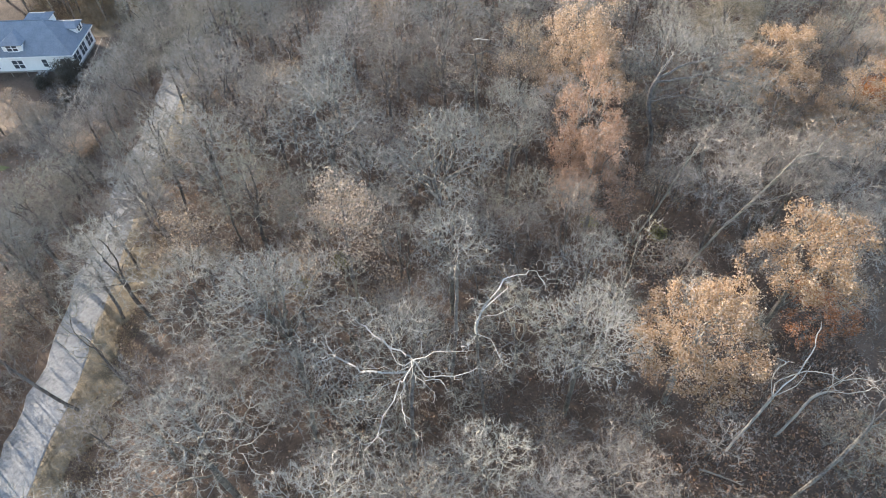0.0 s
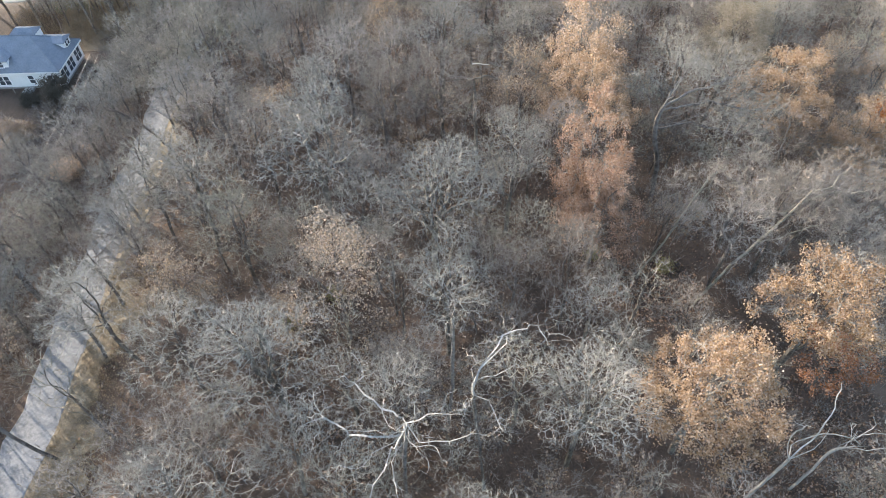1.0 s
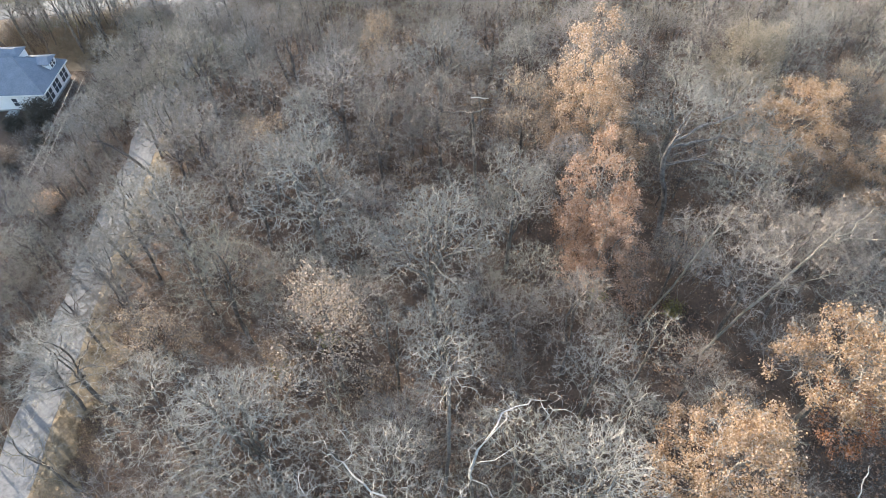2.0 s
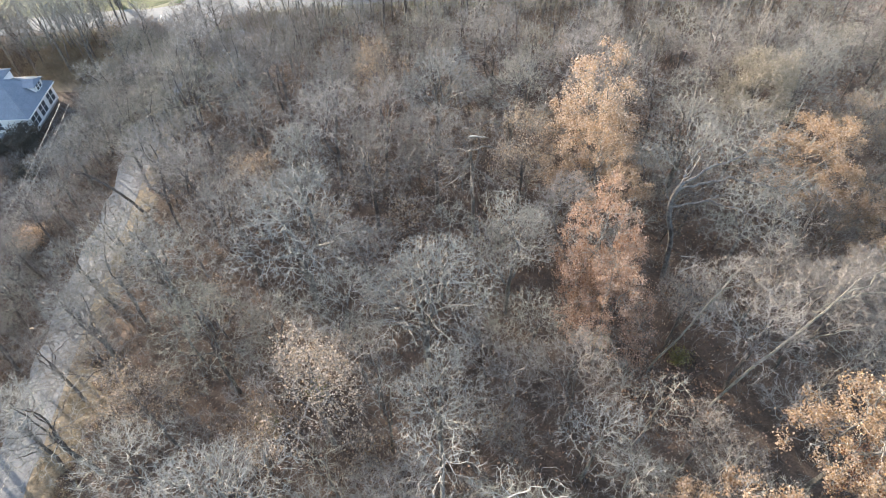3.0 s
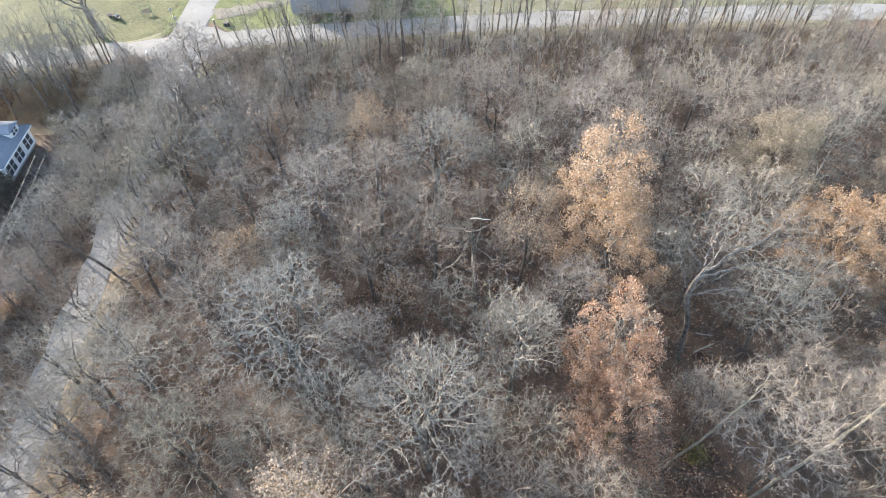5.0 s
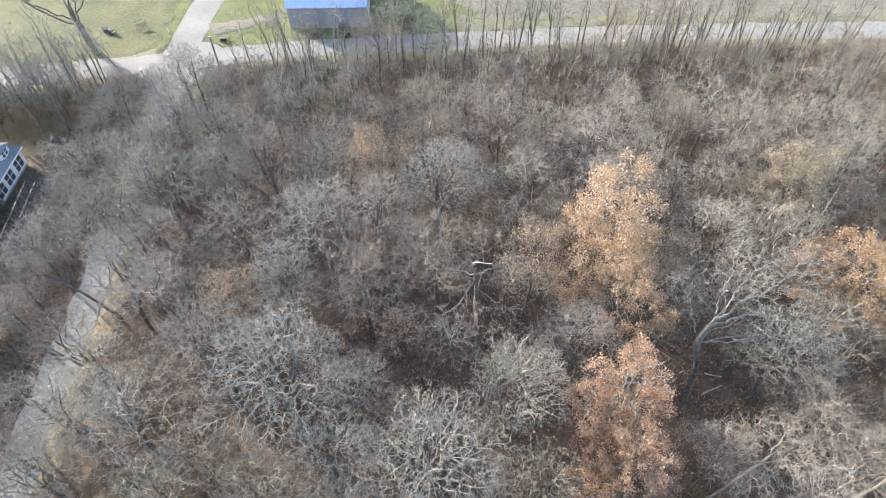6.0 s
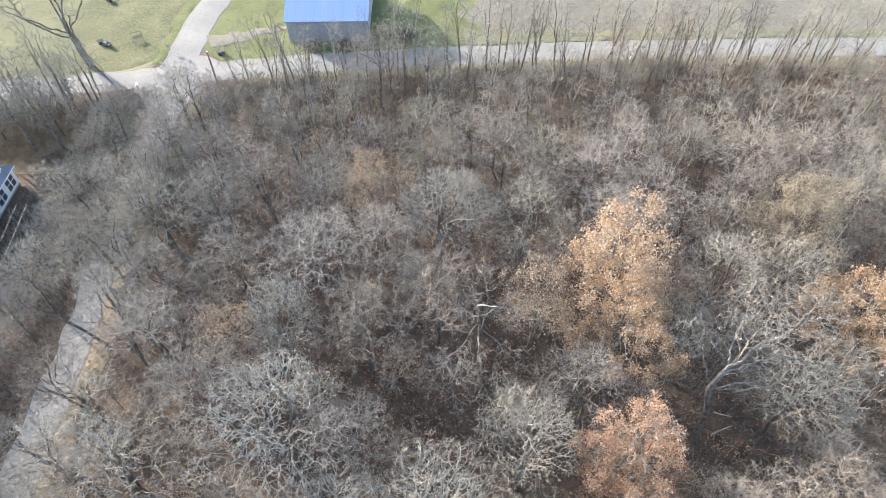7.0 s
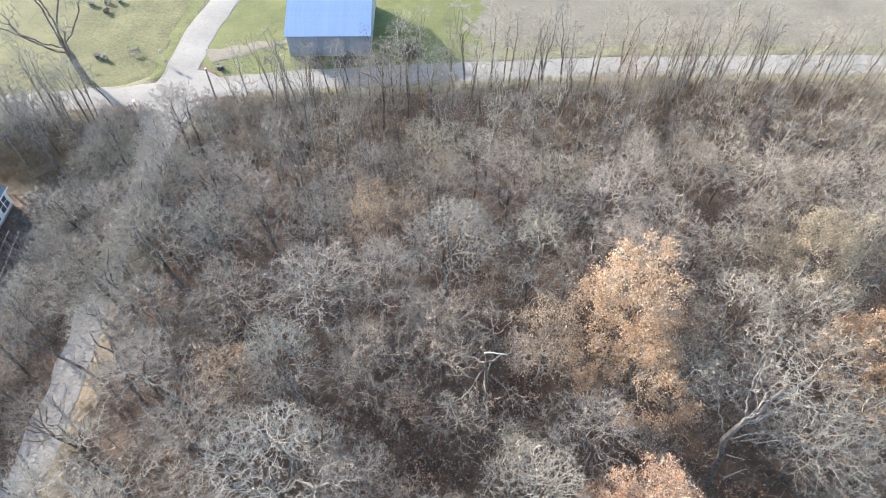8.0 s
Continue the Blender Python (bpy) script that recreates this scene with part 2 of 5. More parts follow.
setting("road_mouth", ribbon([(-38.9, 100.5, 1.9), (-39.1, 103, 2.3), (-39.3, 105.4, 3.0), (-39.6, 108, 4.3), (-39.6, 109.6, 5.4)], 2, 0.082, 9, 0.1), "gravel", "pale gravel mouth of the lane at the crossing", "road")
setting("road_spur", ribbon([(-36.8, 121.0, 2.2), (-34.5, 122.2, 1.8), (-31, 123.6, 1.3), (-27.5, 124.6, 0.9), (-24.5, 125.4, 0.5)], 2, 0.085, 10, 0.45, 0.8), "field", "short gravel spur from the drive to the barn", "road")


def meadow(x0, x1, y0, y1, z, seed, edges):
    """A patch of grass on level ground; edges gives the lower y for an x."""
    rng = np.random.default_rng(seed)
    xs = np.linspace(x0, x1, int((x1 - x0) / 2) + 2)
    vs = []
    rows = np.linspace(0, 1, 40) ** 1.7
    for x in xs:
        lo = edges(x) + rng.normal(0, 0.18)
        for r in rows:
            y = lo + (y1 - lo) * r
            vs.append((x + (rng.normal(0, 1.3) if x in (xs[0], xs[-1]) and r > 0 else 0), y, rest(x, y) + z + (rng.normal(0, 0.012) if 0 < r < 1 else 0)))
    k = len(rows)
    fs = [(a * k + b, (a + 1) * k + b, (a + 1) * k + b + 1, a * k + b + 1) for a in range(len(xs) - 1) for b in range(k - 1)]
    return vs, fs


road_y = lambda x: float(np.interp(x, [p[0] for p in ROAD], [p[1] for p in ROAD]))
setting("lawn_west", meadow(-140, -40.6, 0, 230, 0.035, 11, lambda x: road_y(x) + 2.4 + 5.0 * max(0, (x + 49.5) / 7.0) ** 2.6), "lawn", "mown autumn lawn of green and straw-coloured grass", "lawn")
setting("lawn_east", meadow(-39.8, 7, 0, 230, 0.037, 12, lambda x: road_y(x) + 2.5 + 3.0 * max(0, (-33.5 - x) / 2.9)), "green", "green grass verge and yard round the barn", "lawn")
setting("field", meadow(4, 230, 0, 300, 0.03, 13, lambda x: road_y(x) + 4.6), "field", "bare harvested field of pale brown stubble", "field")
setting("verge_north", meadow(4, 230, 0, 124.8, 0.05, 14, lambda x: road_y(x) + 2.5), "dull_grass", "tan-green strip of roadside grass along the field", "verge")


def strip_patch(x_of, width, y0, y1, z, seed):
    rng = np.random.default_rng(seed)
    ys = np.arange(y0, y1, 0.7)
    vs, k = [], 5
    for y in ys:
        a = x_of(y)
        w = width * (0.45 + 0.75 * abs(math.sin(y * 0.23 + seed) * math.sin(y * 0.71 + 1))) + rng.normal(0, 0.14)
        for j in range(k):
            x = a + w * j / (k - 1)
            vs.append((x, y, rest(x, y) + z + (0.0 if j in (0, k - 1) else rng.normal(0.02, 0.03))))
    fs = [(a * k + b, a * k + b + 1, (a + 1) * k + b + 1, (a + 1) * k + b) for a in range(len(ys) - 1) for b in range(k - 1)]
    return vs, fs


lane_x = lambda y: float(np.interp(y, [p[1] for p in LANE], [p[0] for p in LANE]))
setting("verge_lane", strip_patch(lambda y: lane_x(y) + 1.7, 2.3, -20, 98, 0.03, 21), "straw", "dry straw-coloured grass verge beside the lane", "verge")
setting("verge_bank", strip_patch(lambda y: lane_x(y) + 2.2, 4.0, 15, 45, 0.035, 27), "straw", "sunny bank of golden dry grass beside the lane", "verge")
setting("verge_south", ribbon([(x, road_y(x) - 3.6, 1.3 + 0.4 * math.sin(x * 0.4)) for x in range(-30, 72, 3)], 1.4, 0.03, 28, 0.35), "dull_grass", "dull tan-green grass verge between the road and the wood", "verge")
setting("verge_mouth", ribbon([(-43.4, 97, 1.5), (-44, 102, 2.1), (-46.5, 105, 2.3), (-54, 105, 1.9), (-66, 103.2, 1.5)], 1, 0.03, 30, 0.4), "dull_grass", "dull tan-grey grass beside the mouth of the lane", "verge")
setting("verge_bend", ribbon([(-34.2, 93, 1.6), (-34.3, 100, 2.2), (-33.0, 106, 2.7), (-28.5, 109.6, 2.4), (-20, 111.6, 1.6)], 1, 0.03, 31, 0.4), "dull_grass", "dull tan-grey grass beside the mouth of the lane", "verge")
setting("verge_corner", ribbon([(-50.5, 112.7, 0.4), (-47.5, 113.3, 0.7), (-44.8, 114.7, 0.9), (-43.2, 117, 0.7)], 1, 0.02, 29, 0.2, 0.8), "dull_grass", "worn tan grass at the corner of the lawn", "verge")
setting("ditch_verge", ribbon([(-44.2, 115.2, 0.7), (-43.4, 118.5, 1.1), (-43.2, 128, 1.2), (-43.2, 140, 1.2), (-42.6, 175, 1.2)], 1, 0.05, 24, 0.3), "green", "strip of long green grass in the ditch beside the drive", "verge")
setting("yard_grass", strip_patch(lambda y: -62, 16, 93, 105, 0.05, 22), "straw", "golden dry grass behind the house", "verge")
setting("garden", strip_patch(lambda y: -72, 15.5, 50, 66, 0.05, 23), "green", "green kitchen garden beside the house", "lawn")


# ---------------------------------------------------------------- trees
def unit(v):
    return v / np.maximum(np.linalg.norm(v, axis=-1, keepdims=True), 1e-9)


def shoots(rng, start, way, length, radius, segs, wander, lift, tip=0.35, curl=0.0):
    """Grows n crooked shoots at once: their points (n, segs + 1, 3), ways and radii (n, segs + 1). curl: how far each bends steadily to one side."""
    n = len(start)
    pts, ways = [start], [unit(way)]
    bend = rng.normal(0, curl, (n, 3)) if curl else 0.0
    for _ in range(segs):
        w = unit(ways[-1] + rng.normal(0, wander, (n, 3)) + bend + np.array([0, 0, lift]))
        pts.append(pts[-1] + w * (length / segs)[:, None])
        ways.append(w)
    taper = np.linspace(1, tip, segs + 1)[None] * radius[:, None]
    return np.stack(pts, 1), np.stack(ways, 1), taper


def skin(pts, ways, radii, sides, pointed=True):
    """Tubes round shoots, as verts and faces; pointed: the last ring shrinks to one point."""
    n, k = radii.shape
    ref = np.where(np.abs(ways[:, 0, 2:3]) < 0.8, np.array([[0, 0, 1.0]]), np.array([[1.0, 0, 0]]))
    a = unit(np.cross(ways[:, 0], ref))
    b = np.cross(ways[:, 0], a)
    ang = np.arange(sides) * 2 * np.pi / sides
    off = np.cos(ang)[None, :, None] * a[:, None] + np.sin(ang)[None, :, None] * b[:, None]
    rings = k - 1 if pointed else k
    body = pts[:, :rings, None] + radii[:, :rings, None, None] * off[:, None]
    per = rings * sides + (1 if pointed else 0)
    v = body.reshape(n, rings * sides, 3)
    if pointed:
        v = np.concatenate([v, pts[:, -1:]], 1)
    faces = []
    base = np.arange(n) * per
    s = np.arange(sides)
    for r in range(rings - 1):
        q = np.stack([r * sides + s, r * sides + (s + 1) % sides, (r + 1) * sides + (s + 1) % sides, (r + 1) * sides + s], -1)
        faces += (base[:, None, None] + q[None]).reshape(-1, 4).tolist()
    if pointed:
        q = np.stack([(rings - 1) * sides + s, (rings - 1) * sides + (s + 1) % sides, np.full(sides, rings * sides)], -1)
        faces += (base[:, None, None] + q[None]).reshape(-1, 3).tolist()
    return v.reshape(-1, 3), faces


def slivers(rng, start, way, length, width):
    """The finest twigs, each a single tapering blade."""
    side = unit(np.cross(way, rng.normal(0, 1, way.shape))) * (width / 2)[:, None]
    v = np.stack([start - side, start + side, start + way * length[:, None]], 1)
    return v.reshape(-1, 3), np.arange(len(start) * 3).reshape(-1, 3).tolist()


def merged(pieces):
    verts, faces, at = [], [], 0
    for v, f in pieces:
        verts.append(v)
        faces += [tuple(i + at for i in q) for q in f]
        at += len(v)
    return np.concatenate(verts).tolist(), faces


def offshoots(rng, pts, ways, count, lo, hi, angle, spread=0.2):
    """Where shoots spring from their parents: places, ways and how far along (0 to 1)."""
    n, k, _ = pts.shape
    u = rng.uniform(lo, hi, (n, count))
    f = u * (k - 1)
    i = np.minimum(f.astype(int), k - 2)
    w = (f - i)[..., None]
    rows = np.arange(n)[:, None]
    place = pts[rows, i] * (1 - w) + pts[rows, i + 1] * w
    d = ways[rows, i + 1]
    side = unit(np.cross(d, rng.normal(0, 1, d.shape)))
    a = np.radians(angle * (1 + rng.normal(0, spread, u.shape)))[..., None]
    return place.reshape(-1, 3), unit(d * np.cos(a) + side * np.sin(a)).reshape(-1, 3), u.reshape(-1)


def foliage(rng, pts, count, size, droop=0.3, spread=0.12):
    """Folded leaves scattered along shoots."""
    n, k, _ = pts.shape
    i, u = rng.integers(0, n, count), rng.uniform(0.2, 1, count) * (k - 1)
    j = np.minimum(u.astype(int), k - 2)
    w = (u - j)[:, None]
    c = pts[i, j] * (1 - w) + pts[i, j + 1] * w + rng.normal(0, spread, (count, 3))
    long = unit(rng.normal(0, 1, (count, 3)) + np.array([0, 0, -droop]))
    wide = unit(np.cross(long, rng.normal(0, 1, (count, 3))))
    up = np.cross(long, wide)
    s = (size * rng.uniform(0.6, 1.35, count))[:, None]
    v = np.stack([c - long * s * 0.6, c + wide * s * 0.42 + up * s * 0.18, c + long * s * 0.6, c - wide * s * 0.42 + up * s * 0.18], 1)
    b = (np.arange(count) * 4)[:, None]
    f = np.concatenate([b + np.array([[0, 1, 2]]), b + np.array([[0, 2, 3]])]).tolist()
    return v.reshape(-1, 3), f


# ---------------------------------------------------------------- trees that fill a crown of clumps
def clump_ring(rng, high, wide, ring=6, top=2, low=0.55, peak=0.8, swell=0.46):
    """The clumps of a rounded crown: (x, y, z, radius)."""
    out = []
    for i in range(ring):
        a, d = 2 * math.pi * (i + rng.uniform(-0.28, 0.28)) / ring, wide * rng.uniform(0.5, 0.64)
        out.append((d * math.cos(a), d * math.sin(a), high * (low + rng.uniform(-0.04, 0.1)), wide * swell * rng.uniform(0.82, 1.12)))
    for i in range(top):
        a, d = 2 * math.pi * (i + rng.uniform(-0.2, 0.2)) / max(top, 1) + 0.7, wide * rng.uniform(0.12, 0.3)
        out.append((d * math.cos(a), d * math.sin(a), high * (peak + rng.uniform(-0.04, 0.03)), wide * swell * rng.uniform(0.85, 1.05)))
    return out


def colonise(rng, trunk, clumps, points, fork=0.5, step=0.4, kill=0.4, jitter=0.22, limb_bend=0.16, wobble=0.11):
    """Grows a branching skeleton: the trunk, one limb to each clump, and shoots that fill the clumps. Gives places and parents."""
    pos, parent = [p for p in trunk], [-1] + list(range(len(trunk) - 1))
    cloud = []
    total = sum(c[3] ** 2 for c in clumps)
    for cx, cy, cz, r in clumps:
        centre = np.array((cx, cy, cz))
        n = max(6, int(points * r * r / total))
        d = unit(rng.normal(0, 1, (n * 2, 3)))
        d = d[d[:, 2] > -0.5][:n]
        cloud.append(centre + d * (r * rng.uniform(0.05, 1, len(d)) ** 0.42)[:, None] * np.array((1, 1, 0.85)))
        # the limb that carries this clump
        k = int(len(trunk) * min(0.97, fork + (1 - fork) * rng.uniform(0, 1) * min(1.0, max(0.1, (cz - trunk[0][2]) / (trunk[-1][2] + 2.0)))))
        k = min(k, len(trunk) - 1)
        a = np.array(trunk[k])
        b = centre - unit(centre - a) * r * 0.45
        far = np.linalg.norm(b - a)
        m = max(3, int(far / (step * 1.3)))
        bow = np.array((rng.normal(0, limb_bend), rng.normal(0, limb_bend), rng.uniform(-0.05, 0.12))) * far
        last = k
        wob = np.cumsum(rng.normal(0, wobble, (m + 1, 3)), 0)
        wob -= np.linspace(0, 1, m + 1)[:, None] * wob[-1]
        for i in range(1, m + 1):
            u = i / m
            pos.append(a + (b - a) * u + bow * 4 * u * (1 - u) * 0.5 + wob[i])
            parent.append(last)
            last = len(pos) - 1
    cloud = np.concatenate(cloud)
    pos = np.array(pos)
    keep0 = int(len(trunk) * 0.5)
    d2 = ((cloud[:, None] - pos[None, keep0:]) ** 2).sum(-1)
    near, best = d2.argmin(1) + keep0, d2.min(1)
    for _ in range(60):
        live = best > kill * kill
        cloud, near, best = cloud[live], near[live], best[live]
        if not len(cloud):
            break
        # no node forks more than three times; what still pulls at a full one is given up
        forks = np.bincount(np.array(parent[1:]), minlength=len(pos))
        live = forks[near] < 3
        cloud, near, best = cloud[live], near[live], best[live]
        if not len(cloud):
            break
        pull = np.zeros((len(pos), 3))
        np.add.at(pull, near, unit(cloud - pos[near]))
        tips = np.unique(near)
        way = unit(unit(pull[tips]) + rng.normal(0, jitter, (len(tips), 3)))
        fresh = pos[tips] + way * step * rng.uniform(0.75, 1.2, (len(tips), 1))
        at = len(pos)
        pos = np.concatenate([pos, fresh])
        parent += tips.tolist()
        d2 = ((cloud[:, None] - fresh[None]) ** 2).sum(-1)
        j, m2 = d2.argmin(1), d2.min(1)
        closer = m2 < best
        near, best = np.where(closer, at + j, near), np.where(closer, m2, best)
        best = best * 0.985          # a point that nothing comes nearer to is given up at last
    return pos, np.array(parent)


def flesh(pos, parent, girth, tip, split=0.034, power=2.2):
    """Tubes along a skeleton: thick wood and thin wood as (verts, faces), then the radius and way of every node."""
    n = len(pos)
    load = np.zeros(n)
    kids = np.bincount(parent[1:], minlength=n)
    load[kids == 0] = 1
    for i in range(n - 1, 0, -1):
        load[parent[i]] += load[i]
    r = tip * load ** (1 / power)
    r *= 1 + (girth / r[0] - 1) * ease(0.02, girth * 0.7, r)
    up = np.where(parent < 0, 0, parent)
    way = unit(pos - pos[up])
    way[0] = (0, 0, 1)
    main = np.full(n, -1)
    for i in range(1, n):
        p = parent[i]
        if main[p] < 0 or load[i] > load[main[p]]:
            main[p] = i
    ref = np.array((0.31, 0.87, 0.38))
    a = unit(np.cross(way, ref))
    b = np.cross(way, a)
    out = []
    edge = np.arange(1, n)
    for thick, sides in ((True, 6), (False, 3)):
        pick_e = edge[(r[edge] >= split) == thick]
        if not len(pick_e):
            out.append(None)
            continue
        ang = np.arange(sides) * 2 * np.pi / sides
        off = np.cos(ang)[None, :, None] * a[:, None] + np.sin(ang)[None, :, None] * b[:, None]
        p = parent[pick_e]
        on = (main[p] == pick_e) & ((r[p] >= split) == thick)
        r0 = np.where(on, r[p], np.minimum(r[p], r[pick_e] * 1.2))
        frame_of = np.where(on, p, pick_e)
        low = pos[p][:, None] + off[frame_of] * r0[:, None, None]
        high = pos[pick_e][:, None] + off[pick_e] * (r[pick_e] * np.where(kids[pick_e] == 0, 0.5, 1))[:, None, None]
        v = np.concatenate([low, high], 1).reshape(-1, 3)
        s = np.arange(sides)
        q = np.stack([s, (s + 1) % sides, sides + (s + 1) % sides, sides + s], -1)
        f = (np.arange(len(pick_e))[:, None, None] * 2 * sides + q[None]).reshape(-1, 4).tolist()
        out.append((v, f))
    return out[0], out[1], r, way, kids


def hair(rng, pos, way, r, kids, each, length, width, heart, thin=0.024, order=0.35):
    """Fine tapering twigs on the thin wood, turned outwards."""
    host = np.flatnonzero(r < thin)
    at = np.repeat(host, np.where(kids[host] == 0, each * 2 + 2, each))
    d = unit(way[at] + rng.normal(0, 0.55, (len(at), 3)) + order * unit(pos[at] - heart) + np.array((0, 0, 0.12)))
    back = rng.uniform(0, 0.35, len(at))[:, None]
    return slivers(rng, pos[at] - way[at] * back, d, length * rng.uniform(0.45, 1.25, len(at)), np.full(len(at), width))


def leafage(rng, pos, way, r, count, size, full, spread=0.3, thin=0.022, patch=1.3):
    """Leaves in clusters round the thin twigs; whole patches of twigs stay bare."""
    host = np.flatnonzero(r < thin)
    k = rng.normal(0, 1, (4, 3)) * patch
    wave = np.sin(pos[host] @ k.T + rng.uniform(0, 6, 4)).sum(1) + rng.normal(0, 0.6, len(host))
    host = host[np.argsort(-wave)[:max(8, int(len(host) * full))]]
    at = rng.choice(host, count)
    c = np.stack([pos[at], pos[at] + way[at] * 0.25], 1)
    return foliage_at(rng, c, size, spread)


def foliage_at(rng, c, size, spread, droop=0.3):
    count = len(c)
    mid = c[:, 0] + (c[:, 1] - c[:, 0]) * rng.uniform(0, 1, (count, 1)) + rng.normal(0, spread, (count, 3))
    long = unit(rng.normal(0, 1, (count, 3)) + np.array([0, 0, -droop]))
    wide = unit(np.cross(long, rng.normal(0, 1, (count, 3))))
    up = np.cross(long, wide)
    s = (size * rng.uniform(0.6, 1.35, count))[:, None]
    v = np.stack([mid - long * s * 0.6, mid + wide * s * 0.42 + up * s * 0.18, mid + long * s * 0.6, mid - wide * s * 0.42 + up * s * 0.18], 1)
    b = (np.arange(count) * 4)[:, None]
    return v.reshape(-1, 3), np.concatenate([b + np.array([[0, 1, 2]]), b + np.array([[0, 2, 3]])]).tolist()


def trunk_line(rng, bends, girth, step=0.6):
    """A slightly crooked trunk through a few bends (x, y, z), as evenly spaced places."""
    bends = np.array(bends, float)
    d = np.concatenate([[0], np.cumsum(np.linalg.norm(np.diff(bends, axis=0), axis=1))])
    u = np.linspace(0, d[-1], max(5, int(d[-1] / step)))
    p = np.stack([np.interp(u, d, bends[:, k]) for k in range(3)], -1)
    for _ in range(2):
        p[1:-1] = (p[:-2] + 2 * p[1:-1] + p[2:]) / 4
    p[1:] += np.cumsum(rng.normal(0, 0.035, (len(p) - 1, 3)), 0)
    p[0, 2] -= 0.3
    return [q for q in p]


def full_tree(seed, bends, clumps, girth, points=520, tip=0.0125, hairs=4, hair_len=0.62, hair_width=0.021, leaves=0, leaf_size=0.18, full=0.7, split=0.034, power=2.2, leaf_spread=0.3, **grow_args):
    """Meshes of a tree: thick wood, thin wood with fine twigs, leaves (or None)."""
    rng = np.random.default_rng(seed)
    if callable(clumps):
        clumps = clumps(rng)
    trunk = trunk_line(rng, bends, girth)
    pos, parent = colonise(rng, trunk, clumps, points, **grow_args)
    wood, thin, r, way, kids = flesh(pos, parent, girth, tip, split, power)
    heart = np.mean([c[:3] for c in clumps], 0) - np.array((0, 0, 2.0))
    pieces = [thin] if thin else []
    if hairs:
        pieces.append(hair(rng, pos, way, r, kids, hairs, hair_len, hair_width, heart))
    fol = None
    if leaves:
        v, f = leafage(rng, pos, way, r, leaves, leaf_size, full, leaf_spread)
        fol = (v.tolist(), [tuple(q) for q in f])
    return merged([wood]), merged(pieces), fol


def model_tree(name, label, trunk_mat, twig_mat, leaf_mat=None, category="tree", group="", **spec):
    """A model tree at the origin, later copied to its places."""
    wood, twigs, fol = full_tree(**spec)
    ob = thing(name, (0, 0, 0), label, category, group)
    part("trunk", wood, trunk_mat, ob)
    part("crown", twigs, twig_mat, ob, "crown of bare fine twigs" if not fol else "")
    if fol:
        part("leaves", fol, leaf_mat, ob, "withered leaves still on the twigs")
    return ob


def own_tree(name, label, place, trunk_mat, twig_mat, leaf_mat=None, room=3.5, **spec):
    """A tree of its own; bends and clumps are given from its foot."""
    wood, twigs, fol = full_tree(**spec)
    ob = thing(name, (*place, rest(*place)), label, "tree")
    part("trunk", wood, trunk_mat, ob)
    part("crown", twigs, twig_mat, ob)
    if fol:
        part("leaves", fol, leaf_mat, ob)
    TAKEN.append((*place, room))
    return ob


def dome(high, wide, **kw):
    return lambda rng: clump_ring(rng, high, wide, **kw)


TAKEN, LIT = [], []

MODELS = {"lichen": [], "grey": [], "brown": [], "olive": [], "slim": [], "young": [], "orange": [], "tan": [], "russet": [], "pale": []}
UP = [(0, 0, 0), (0.15, 0.1, 4.5), (0.1, -0.1, 9.0)]
for s in range(3):
    MODELS["grey"].append(model_tree("bare_tree", "bare broad tree with pale grey lichen-covered branches", "pale_bark", "grey_twig", group="bare trees of the wood",
                                     seed=100 + s, bends=UP, clumps=dome(16, 5.5, ring=6 + s % 2, top=3), girth=0.25, points=1350, tip=0.0125, power=2.3, jitter=0.2, hairs=4, hair_len=0.5, hair_width=0.024, limb_bend=0.1))
    MODELS["brown"].append(model_tree("bare_tree", "bare brown-grey woodland tree with fine upright twigs", "bark", "brown_twig", group="bare trees of the wood",
                                      seed=200 + s, bends=UP, clumps=dome(16, 5.0, ring=5 + s % 2, top=3, low=0.58), girth=0.2, points=760, tip=0.0115, hairs=5, hair_len=0.8, hair_width=0.02))
    MODELS["slim"].append(model_tree("slender_tree", ("tall slender bare tree with a thin dark trunk", "tall slender bare tree with a thin grey trunk", "tall slender bare tree with a thin grey trunk")[s], ("bark", "bark", "pale_bark")[s], ("dark_twig", "olive_twig", "grey_twig")[s], group="slender trees of the wood",
                                     seed=300 + s, bends=[(0, 0, 0), (0.15, 0.1, 4.0), (0.0, 0.15, 8.2)], clumps=dome(12.4, 2.5, ring=4 + s % 2, top=3, low=0.6, peak=0.85, swell=0.52), girth=0.13, points=150, tip=0.0135, hairs=4, hair_len=0.7, hair_width=0.019, step=0.5, kill=0.5, fork=0.28, jitter=0.14, limb_bend=0.07, split=0.03))
    MODELS["young"].append(model_tree("young_tree", ("young bare tree with fine brown twigs in the underwood", "young bare tree with fine olive twigs in the underwood", "young tree with a few tan leaves in the underwood")[s], "bark", ("brown_twig", "olive_twig", "brown_twig")[s], "tan_leaf", group="young trees of the underwood",
                                      seed=400 + s, bends=[(0, 0, 0), (0.1, 0.1, 2.4), (0.0, 0.2, 4.6)], clumps=dome(7.6, 2.9, ring=5, top=2, low=0.5, peak=0.78), girth=0.075, points=210, tip=0.011, hairs=6, hair_len=0.72, hair_width=0.019, step=0.36, kill=0.4, fork=0.3, leaves=500 * (s == 2), leaf_size=0.15, full=0.5))
